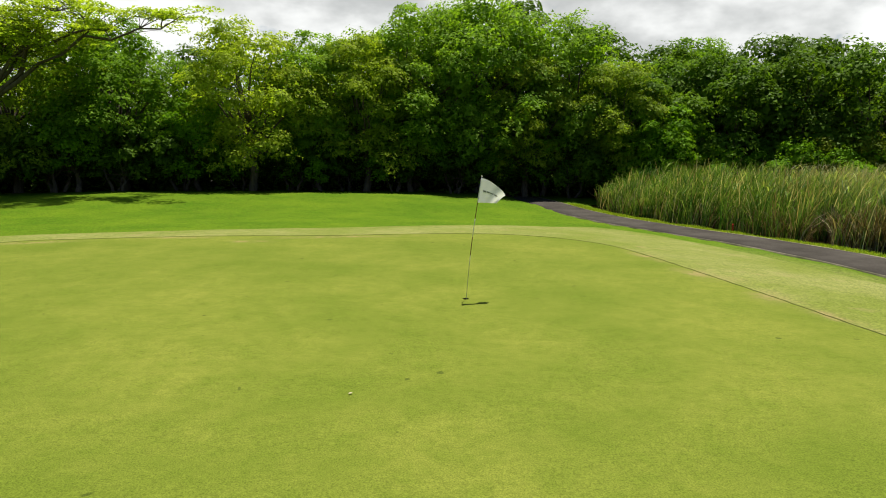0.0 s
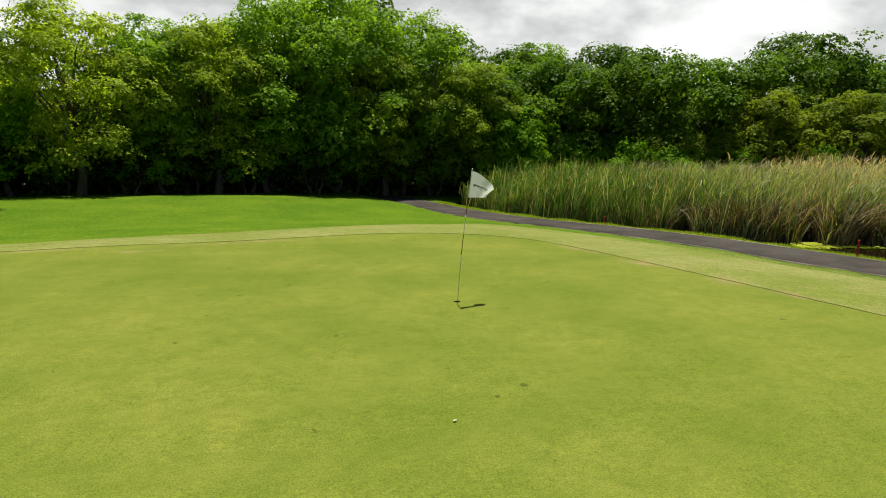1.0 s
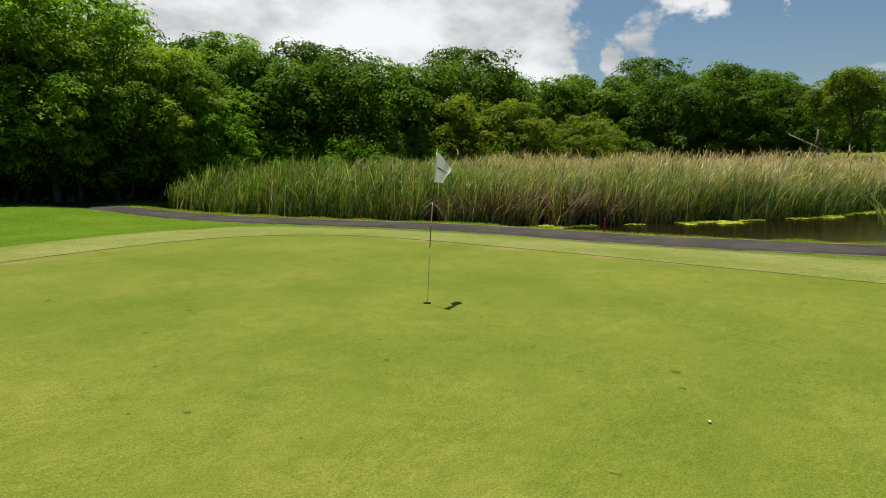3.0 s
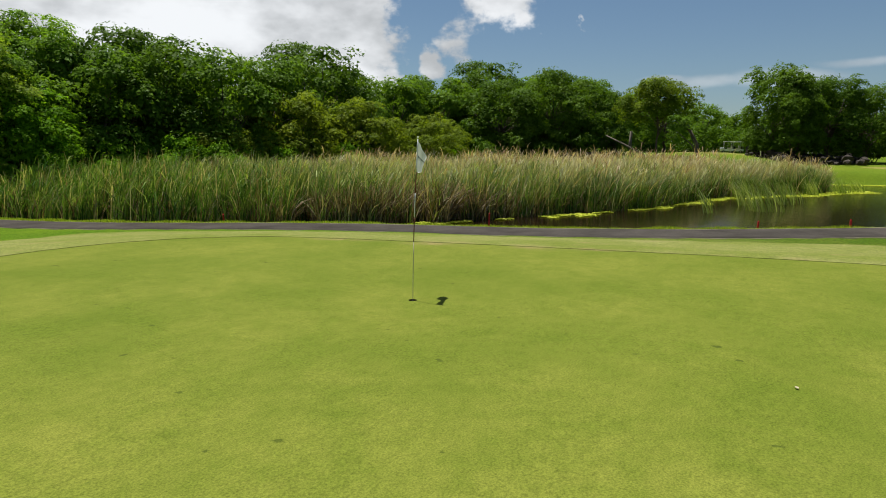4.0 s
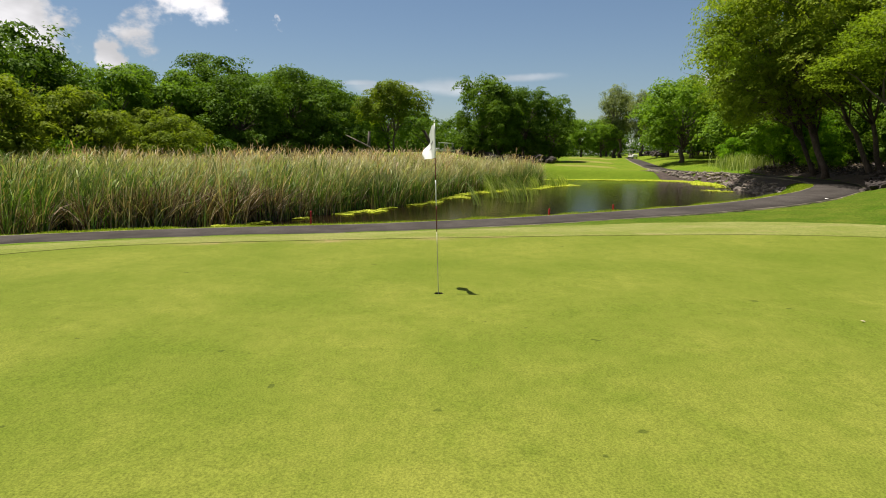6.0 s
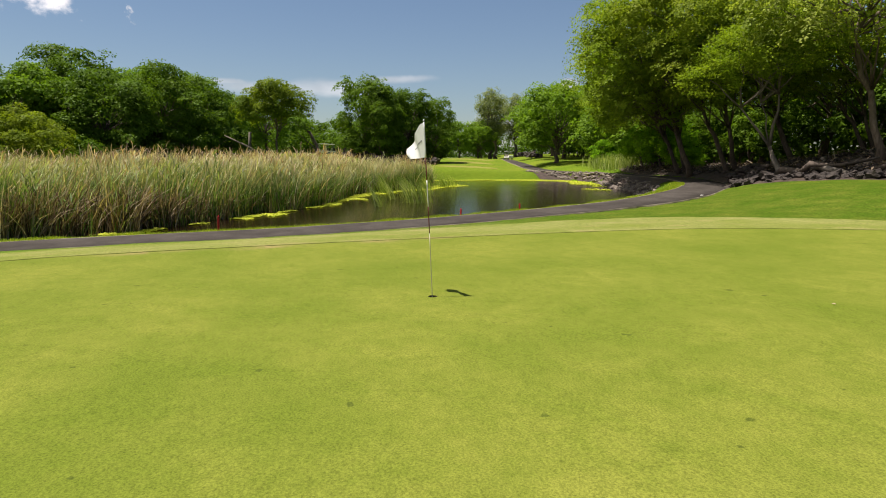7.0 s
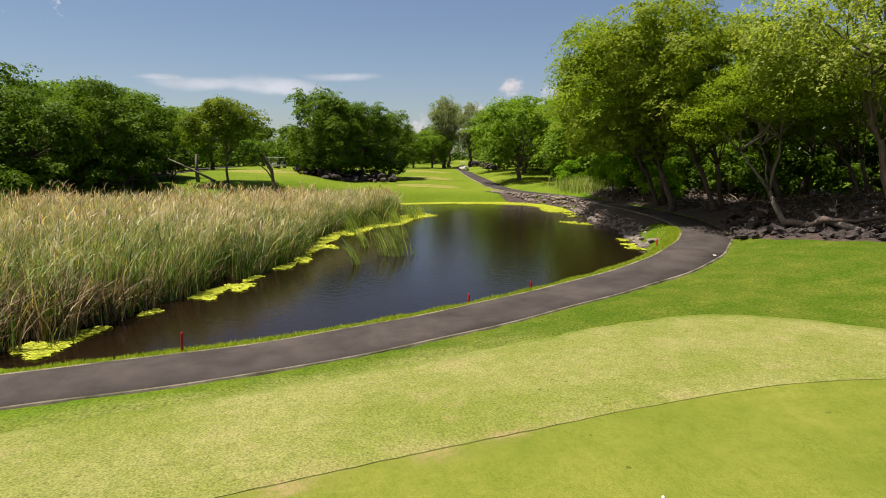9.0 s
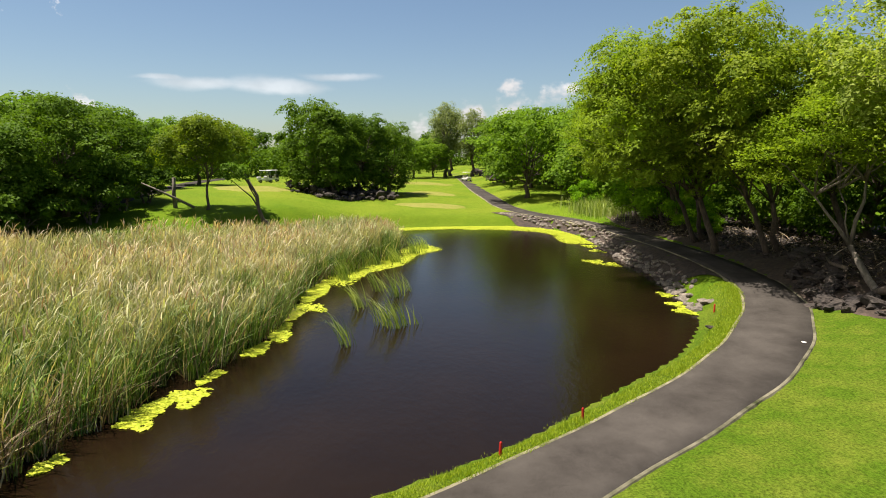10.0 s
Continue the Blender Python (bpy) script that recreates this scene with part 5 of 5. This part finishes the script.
def bank_grass():
    """Long bright grass on the strip between path and water."""
    rng = np.random.default_rng(71)
    line = PATH_LINE
    keep = (line[:, 0] > 6.0) & (line[:, 0] < 29.5) & (line[:, 1] < 40)
    seg = line[keep]
    d = np.gradient(seg[:, :2], axis=0)
    d /= np.linalg.norm(d, axis=1)[:, None]
    nrm = np.stack([-d[:, 1], d[:, 0]], 1)
    n = 48000
    i = rng.integers(0, len(seg) - 1, n)
    o = 1.12 + np.abs(rng.normal(0, 0.5, n))
    p = seg[i, :2] + d[i] * rng.uniform(0, 0.5, n)[:, None] + nrm[i] * o[:, None]
    z = height(p[:, 0], p[:, 1])
    ok = z > -1.05
    p, z = p[ok], z[ok]
    n = len(p)
    tall = rng.uniform(0.05, 0.125, n) * (1 + 0.8 * np.array([noise.noise((a * 0.8, b * 0.8, 0)) for a, b in p]))
    me = strips("bank_grass", blades(rng, np.column_stack([p, z]), tall, rng.uniform(0.014, 0.026, n), 0.75, 2), L_GRASS)
    tagged(new("bank_grass", me), "strip of long bright green grass along the water's edge", "grass", kind="stuff")


def duckweed():
    """Yellow-green floating leaves along the reeds and at the pond's far end."""
    rng = np.random.default_rng(81)
    spots = []
    front = curve([(16.2, 19.2), (20.7, 16.5), (24.8, 14.1), (29.4, 11.9), (34.4, 10.7), (40.4, 9.0)], step=0.4)
    for p in front:
        s = noise.noise((p[0] * 0.55, p[1] * 0.55, 7.0))
        if s > -0.12:
            spots.append((p[0] - 0.1, p[1] + 0.15, 0.22 + 0.6 * max(0, s), int(110 + 560 * max(0, s))))
    spots += [(23.4, 14.5, 0.6, 300), (21.8, 15.6, 0.45, 180), (29.3, 11.8, 0.5, 160), (33.9, 10.1, 0.6, 150), (34.6, 10.7, 0.6, 150)]
    for t in np.linspace(0, 1, 30):
        x, y = 40.5 + 12 * t, 7.6 - 8.6 * t
        spots.append((x, y + 1.2, 1.2, 260))
    far = curve([(65.6, 3.0), (65.6, -3.0), (65.0, -8.0), (63.0, -12.4), (58.5, -14.4), (52.5, -13.2)], step=0.5)
    for p in far:
        spots.append((p[0] + 0.2, p[1] - 0.3, 1.5 if p[1] < -6 else 0.9, 620 if p[1] < -6 else 380))
    spots += [(30.2, -7.4, 0.5, 260), (29.0, -6.9, 0.5, 240), (32.4, -8.2, 0.45, 160), (43.0, -9.6, 0.7, 160), (41.6, -10.2, 0.6, 140), (47.5, -12.3, 0.6, 140), (50.0, -12.9, 0.6, 160)]
    rows = []
    for x, y, r, k in spots:
        a = rng.uniform(0, 2 * math.pi, k)
        q = r * np.sqrt(rng.random(k)) * (1 + 0.35 * np.sin(a * 3 + x))
        rows.append(np.stack([x + np.cos(a) * q * 1.25, y + np.sin(a) * q * 0.85, np.full(k, -0.985) + rng.uniform(0, 0.02, k)], 1))
    c = np.vstack(rows)
    n = len(c)
    nm = np.array([0, 0, 1.0]) + rng.normal(0, 0.12, (n, 3))
    nm /= np.linalg.norm(nm, axis=1)[:, None]
    me = patches("duckweed", leaf_faces(rng, c, nm, 0.16, 0.13, True), L_WEED)
    tagged(new("duckweed", me), "yellow-green mats of floating weed on the pond", "water weed", kind="stuff")


bank_grass()
duckweed()


# ---- stones ----
def rock_mesh(name, seed, mat, rough=0.35, level=2):
    bm = bmesh.new()
    bmesh.ops.create_icosphere(bm, subdivisions=level, radius=0.5)
    for v in bm.verts:
        v.co *= 1 + rough * noise.noise(v.co * 2.2 + Vector((seed * 3.7, seed, 0))) + 0.4 * rough * noise.noise(v.co * 6 + Vector((seed, 0, 1)))
        v.co.z *= 0.7
    me = bpy.data.meshes.new(name)
    bm.to_mesh(me)
    bm.free()
    me.materials.append(mat)
    return me


def stone_bank():
    rng = random.Random(91)
    root = tagged(new("stone_bank"), "bank of loose grey stones between path and pond", "stone bank")
    shapes = [rock_mesh("stone", s, M_STONE, 0.4, 2) for s in range(7)]
    shore = curve([(28.8, -7.6), (30.8, -8.2), (37.2, -10.8), (42.0, -11.9), (52.0, -14.6), (59.0, -15.9), (65.5, -14.2), (70.0, -12.6)], step=0.46)
    d = np.gradient(shore, axis=0)
    d /= np.linalg.norm(d, axis=1)[:, None]
    count = 0
    for p, u in zip(shore, d):
        for row in range(3):
            if count >= 290 or rng.random() < 0.06 or (row == 2 and p[0] < 32):
                continue
            off = row * 0.40 - 0.12 + rng.uniform(-0.12, 0.12)
            x, y = p[0] + u[1] * off + rng.uniform(-0.1, 0.1), p[1] - u[0] * off + rng.uniform(-0.1, 0.1)
            s = rng.uniform(0.28, 0.6) * (1 - 0.15 * row)
            ob = new("stone", shapes[rng.randrange(7)])
            ob.parent = root
            ob.matrix_basis = pose(x, y, max(drop_to(x, y), -1.02) + s * 0.12, rng.uniform(-25, 25), rng.uniform(-25, 25), rng.uniform(0, 360)) @ Matrix.Diagonal((s * rng.uniform(0.9, 1.5), s, s * 0.85, 1))
            count += 1


def lava_field():
    rng = random.Random(92)
    root = tagged(new("lava_rocks"), "jumble of dark lava boulders under the trees beside the path", "rocks")
    shapes = [rock_mesh("boulder", 20 + s, M_LAVA, 0.8, 2) for s in range(7)]
    rim = curve([(29.5, -13.6), (26.8, -12.0), (24.6, -10.5), (21.5, -10.7), (18.5, -11.9), (15.0, -13.4), (11.0, -15.2), (6.0, -17.4)], step=0.4)
    for k in range(285):
        p = rim[rng.randrange(len(rim))]
        depth = abs(rng.gauss(0, 1.8))
        x, y = p[0] + rng.uniform(-0.4, 0.4) + depth * 0.3, p[1] + 0.45 - depth
        s = rng.uniform(0.22, 0.62) * (1.1 if depth < 0.9 else 1.0)
        ob = new("boulder", shapes[rng.randrange(7)])
        ob.parent = root
        ob.matrix_basis = pose(x, y, drop_to(x, y) + s * 0.15 + min(depth, 3) * 0.08, rng.uniform(-30, 30), rng.uniform(-30, 30), rng.uniform(0, 360)) @ Matrix.Diagonal((s * rng.uniform(0.9, 1.6), s, s * rng.uniform(0.7, 1.1), 1))
    # the smaller rubble behind, and the rocks in the distance
    small = rock_mesh("rubble_shape", 40, M_LAVA, 0.5, 1)
    co = np.array([v.co[:] for v in small.vertices])
    tri = np.array([p.vertices[:] for p in small.polygons])
    bpy.data.meshes.remove(small)

    def rubble(points, sizes, name, label, mat):
        nr = np.random.default_rng(93)
        faces = []
        for (x, y, z), s in zip(points, sizes):
            a = nr.uniform(0, 2 * math.pi)
            r = np.array([[math.cos(a), -math.sin(a), 0], [math.sin(a), math.cos(a), 0], [0, 0, 1]])
            v = (co * nr.uniform(0.7, 1.4, 3) * s) @ r.T + np.array([x, y, z])
            faces.append(v[tri])
        tagged(new(name, patches(name, np.vstack(faces), mat)), label, "rocks", kind="stuff")
    nr = np.random.default_rng(94)
    n = 4600
    x = nr.uniform(4, 60, n)
    y = -12.6 - 0.06 * (x - 8) - nr.gamma(2.0, 2.2, n) - np.where(x > 30, 0.9 + 0.12 * (x - 30), 0.0) - np.where(x < 18, (18 - x) * 0.28, 0)
    rubble(np.column_stack([x, y, height(x, y) + 0.05]), nr.gamma(2.0, 0.12, n) + 0.07, "lava_rubble", "dark lava rubble and debris on the ground", M_LAVA)
    n = 620
    x = np.concatenate([91 + 4.6 * np.clip(nr.normal(0, 1, n - 160), -1.9, 1.9), nr.uniform(112, 175, 160)])
    y = np.concatenate([3.5 + 3.4 * np.clip(nr.normal(0, 1, n - 160), -1.9, 1.9), -24.0 - 0.24 * (x[n - 160:] - 112) - 3.4 + nr.normal(0, 0.5, 160)])
    rubble(np.column_stack([x, y, height(x, y) + nr.uniform(0.0, 0.9, n)]), nr.gamma(4.0, 0.14, n) + 0.12, "distant_rocks", "heap of dark lava rocks below far trees", M_LAVA)


def litter():
    """Sticks, bark and fallen pale leaves strewn over the lava field."""
    rng = np.random.default_rng(95)
    n = 5200
    x = rng.uniform(6, 58, n)
    y = -12.2 - 0.06 * (x - 8) - rng.gamma(1.8, 2.0, n) - np.where(x > 29, 2.6, 0.0) - np.where(x < 18, (18 - x) * 0.28, 0)
    base = np.column_stack([x, y, height(x, y) + rng.uniform(0.08, 0.45, n)])
    nm = np.array([0, 0, 1.0]) + rng.normal(0, 0.4, (n, 3))
    nm /= np.linalg.norm(nm, axis=1)[:, None]
    length = np.where(rng.random(n) < 0.25, rng.uniform(0.4, 1.3, n), rng.uniform(0.08, 0.2, n))
    faces = leaf_faces(rng, base, nm, length, np.where(length > 0.3, 0.05, 0.09))
    tagged(new("leaf_litter", patches("leaf_litter", faces, L_LITTER)), "dry sticks and fallen leaves strewn over lava rocks", "litter", kind="stuff")


stone_bank()
lava_field()
litter()


# ---- things on the green and round the pond ----
def flagstick():
    root = tagged(new("flagstick"), "slender red and white golf flagstick with a drooping white flag", "flagstick")
    root.location = (HOLE[0], HOLE[1], 0.0)
    foot, top = Vector((0, 0, -0.10)), Vector((0.263, 0.06, 2.115))

    def at(s):
        p = foot.lerp(top, s)
        return p + Vector((-0.03, 0, 0)) * math.sin(s * math.pi)
    bands = [("lower_pole", 0.0, 0.396, M_POLE, 0.0048), ("red_band", 0.396, 0.537, M_DARKRED, 0.0062), ("white_band", 0.537, 0.678, M_WHITE, 0.0062), ("upper_band", 0.678, 0.80, M_DARKRED, 0.0062), ("flag_sleeve", 0.80, 0.99, M_CLOTH, 0.0085)]
    for name, a, b, mat, r in bands:
        child(name, tubes(name, [([at(a + (b - a) * i / 5) for i in range(6)], [r] * 6, 10)], mat), root)
    bm = bmesh.new()
    bmesh.ops.create_uvsphere(bm, u_segments=12, v_segments=8, radius=0.010)
    bmesh.ops.translate(bm, vec=at(1.0), verts=bm.verts)
    part("knob", bm, M_WHITE, root)
    # the flag hangs from the top, blown a little to one side
    nu, nv = 22, 16
    side = Vector((0.95, 0.31, 0)).normalized()
    out = Vector((-0.31, 0.95, 0)).normalized()
    verts, faces = [], []

    def cloth(u, v):
        hold = at(0.985 - v * 0.185)
        reach = 0.44 * u * (1 - 0.18 * v)
        fall = 0.30 * u ** 1.7 * (1 - 0.92 * v)
        fold = 0.04 * math.sin(u * 6.5 + v * 1.8) * u + 0.02 * math.sin(u * 13 + v * 3) * u
        return hold + side * reach + out * fold + Vector((0, 0, -fall))
    for j in range(nv):
        for i in range(nu):
            verts.append(cloth(i / (nu - 1), j / (nv - 1)))
    for j in range(nv - 1):
        for i in range(nu - 1):
            a = j * nu + i
            faces.append((a, a + 1, a + nu + 1, a + nu))
    flag = child("flag", mesh_of("flag", verts, faces, M_CLOTH, True), root, "white cloth flag with faint grey print")
    # unreadable print, as bars on both faces
    for u0, u1, v0, v1 in ((0.16, 0.30, 0.47, 0.53), (0.33, 0.45, 0.47, 0.53), (0.48, 0.60, 0.47, 0.53), (0.63, 0.78, 0.47, 0.53)):
        vv, ff = [], []
        for lift in (0.003, -0.003):
            o = len(vv)
            for j in (v0, v1):
                for i in range(6):
                    vv.append(cloth(u0 + (u1 - u0) * i / 5, j) + out * lift)
            ff += [(o + i, o + i + 1, o + 7 + i, o + 6 + i) for i in range(5)]
        child("print_bar", mesh_of("print_bar", vv, ff, M_INK), flag)
    cup = tagged(new("hole_cup"), "white-lined hole sunk in the putting green", "golf hole")
    cup.location = (HOLE[0], HOLE[1], 0.0)
    n = 28
    ring = [(math.cos(2 * math.pi * i / n), math.sin(2 * math.pi * i / n)) for i in range(n)]

    def wall(r0, z0, r1, z1):
        return [(c * r0, s * r0, z0) for c, s in ring] + [(c * r1, s * r1, z1) for c, s in ring], [(i, (i + 1) % n, n + (i + 1) % n, n + i) for i in range(n)]
    v, f = wall(0.055, 0.022, 0.055, -0.03)
    child("soil_wall", mesh_of("soil_wall", v, f, M_SOIL), cup)
    v, f = wall(0.0545, -0.025, 0.052, -0.15)
    f.append(tuple(range(n, 2 * n)))
    child("liner", mesh_of("liner", v, f, M_WHITE), cup)


def red_stake(x, y, tall, lean):
    root = tagged(new("hazard_stake"), "short red-painted stake marking the water hazard", "stake", "red stakes along the pond")
    bm = box_bm((0.055, 0.055, tall), (0, 0, tall / 2 - 0.05), 0.008)
    part("post", bm, M_RED, root)
    bm = bmesh.new()
    bmesh.ops.create_cone(bm, cap_ends=True, segments=4, radius1=0.036, radius2=0.004, depth=0.04)
    bmesh.ops.rotate(bm, matrix=Matrix.Rotation(math.pi / 4, 3, "Z"), verts=bm.verts)
    bmesh.ops.translate(bm, vec=(0, 0, tall - 0.03), verts=bm.verts)
    part("tip", bm, M_RED, root)
    root.matrix_basis = pose(x, y, drop_to(x, y), lean, 0, 20)


def fallen_leaf(x, y, size, turn):
    nu, nv = 9, 5
    verts, faces = [], []
    for i in range(nu):
        u = i / (nu - 1)
        w = math.sin(math.pi * min(1, u * 0.92 + 0.06)) * 0.30 * size
        for j in range(nv):
            s = j / (nv - 1) * 2 - 1
            verts.append(((u - 0.5) * size, s * w, 0.012 + 0.35 * abs(s) * w + 0.10 * size * (u - 0.4) ** 2))
    for i in range(nu - 1):
        for j in range(nv - 1):
            a = i * nv + j
            faces.append((a, a + 1, a + nv + 1, a + nv))
    ob = tagged(new("fallen_leaf", mesh_of("fallen_leaf", verts, faces, M_DRYLEAF, True)), "small curled dry leaf on the putting green", "leaf")
    mod = ob.modifiers.new("thickness", "SOLIDIFY")
    mod.thickness = 0.002
    ob.matrix_basis = pose(x, y, drop_to(x, y) + 0.02, 0, 0, turn)


def golf_cart(x, y, turn, label):
    root = tagged(new("golf_cart"), label, "golf cart", "golf carts")
    bm = box_bm((2.2, 1.1, 0.34), (0, 0, 0.48), 0.07)
    part("body", bm, M_WHITE, root)
    part("bonnet", box_bm((0.62, 1.06, 0.34), (0.86, 0, 0.72), 0.1), M_WHITE, root)
    part("seat", box_bm((0.5, 1.02, 0.18), (-0.25, 0, 0.76), 0.05), M_SEAT, root)
    part("backrest", box_bm((0.12, 1.02, 0.42), (-0.52, 0, 1.0), 0.04), M_SEAT, root)
    part("bag_rack", box_bm((0.34, 0.9, 0.5), (-0.92, 0, 0.88), 0.05), M_BLACK, root)
    part("roof", box_bm((1.75, 1.18, 0.07), (-0.12, 0, 1.84), 0.03), M_WHITE, root)
    for sx, sy in ((0.66, 0.5), (0.66, -0.5), (-0.84, 0.5), (-0.84, -0.5)):
        child("roof_post", tubes("roof_post", [([(sx, sy, 0.62), (sx * 0.92, sy, 1.82)], [0.018, 0.018], 8)], M_STEEL), root)
        w = child("wheel", tubes("wheel", [([(sx * 1.05, sy - 0.09, 0.22), (sx * 1.05, sy + 0.09, 0.22)], [0.22, 0.22], 18)], M_BLACK, False), root)
        child("hub", tubes("hub", [([(sx * 1.05, sy - 0.10, 0.22), (sx * 1.05, sy + 0.10, 0.22)], [0.10, 0.10], 14)], M_STEEL, False), w)
    root.matrix_basis = pose(x, y, drop_to(x, y) + 0.03, 0, 0, turn)


def lying_wood(name, points, radii, label, mat):
    p = [(x, y, drop_to(x, y) + z) for x, y, z in points]
    tagged(new(name, tubes(name, [(p, radii, 9)], mat)), label, "dead wood")


flagstick()
for x, y, h, l in ((16.78, 6.86, 0.36, 3), (17.98, 4.12, 0.34, -2), (27.2, -7.1, 0.40, 2), (13.73, 15.35, 0.55, 2), (11.79, 26.34, 0.42, -3)):
    red_stake(x, y, h, l)
fallen_leaf(-1.06, 6.18, 0.046, 30)
golf_cart(130.5, -26.8, 195, "white golf cart parked on the far path")
golf_cart(106.0, 13.6, 100, "white golf cart standing beside the distant green")
golf_cart(109.5, 12.6, 80, "white golf cart standing beside the distant green")
lying_wood("dead_post", [(63.5, 20.5, -0.3), (63.5, 20.6, 1.2), (63.4, 20.5, 2.7)], [0.2, 0.17, 0.15], "bare grey stump of a dead trunk behind the reeds", M_PALE_BARK)
lying_wood("dead_branch", [(62.5, 23.0, 2.4), (62.5, 21.0, 1.4), (62.5, 18.8, 0.2)], [0.06, 0.1, 0.13], "thin dead trunk propped aslant behind the reeds", M_PALE_BARK)
leaning = make_tree("leaning_tree", 35, 5.2, 1.1, 3.9, L_MID, 0.15, 40, 40, "thin leaning tree with a small crown behind the reeds", lobes=8, pad_r=0.42, lean=(0.0, 2.6), core=0.0)
put(leaning, 59.6, 12.2, 0, 1.15, True)
lying_wood("fallen_log", [(24.0, -12.2, 0.20), (23.1, -11.9, 0.50), (22.2, -12.3, 0.34), (21.2, -12.0, 0.72), (20.4, -13.0, 0.55), (19.4, -14.2, 0.80)], [0.14, 0.19, 0.13, 0.17, 0.11, 0.05], "thick gnarled dead trunk lying across the lava rocks", M_BARK)
lying_wood("dead_root", [(21.0, -12.3, 0.50), (21.6, -13.2, 0.95), (22.8, -14.0, 0.80), (24.0, -15.2, 0.60)], [0.13, 0.11, 0.08, 0.04], "bent grey root rising among the lava rocks", M_PALE_BARK)
lying_wood("dead_root", [(18.8, -13.4, 0.35), (17.4, -13.9, 0.75), (16.0, -15.2, 0.55), (14.4, -15.8, 0.45)], [0.12, 0.14, 0.10, 0.05], "bent brown root snaking over the lava rocks", M_BARK)
lying_wood("dead_root", [(26.0, -12.9, 0.30), (26.8, -13.9, 0.55), (28.2, -14.4, 0.50), (29.6, -15.6, 0.35)], [0.09, 0.11, 0.08, 0.04], "bent brown root snaking over the lava rocks", M_BARK)
lying_wood("driftwood", [(19.5, -12.6, 0.2), (21.0, -12.5, 0.5), (22.4, -13.0, 0.55), (23.6, -13.8, 0.7)], [0.14, 0.17, 0.13, 0.07], "grey twisted dead root lying on the lava rocks", M_PALE_BARK)
lying_wood("driftwood", [(15.2, -14.2, 0.25), (17.0, -14.6, 0.6), (18.4, -15.6, 0.5)], [0.10, 0.13, 0.05], "grey dead branch lying on the lava rocks", M_PALE_BARK)


def stone_shape(name, x, y, size, mat, label):
    ob = tagged(new(name, rock_mesh(name, 77 + int(x), mat, 0.5, 2)), label, "stone")
    ob.matrix_basis = pose(x, y, drop_to(x, y) + size * 0.2, 0, 0, 35) @ Matrix.Diagonal((size * 1.5, size, size * 0.8, 1))


# stone shapes stand in for two small objects, dark and white, left unidentified
stone_shape("dark_stone", 24.85, -5.12, 0.26, M_LAVA, "small dark object in the grass beside the path, shaped as a stone")
stone_shape("pale_stone", 21.32, -6.17, 0.14, M_WHITE, "small pale object on the path's edge, shaped as a stone")


def pale_reeds():
    rng = np.random.default_rng(72)
    n = 1500
    p = np.column_stack([rng.normal(63.0, 2.4, n), rng.normal(-20.6, 0.8, n)])
    me = strips("tall_grass", blades(rng, np.column_stack([p, height(p[:, 0], p[:, 1])]), rng.uniform(1.0, 1.9, n), rng.uniform(0.03, 0.06, n), 0.4, 4), L_TUFT)
    tagged(new("tall_grass", me), "patch of tall pale green grass beside the path", "grass", kind="stuff")


pale_reeds()
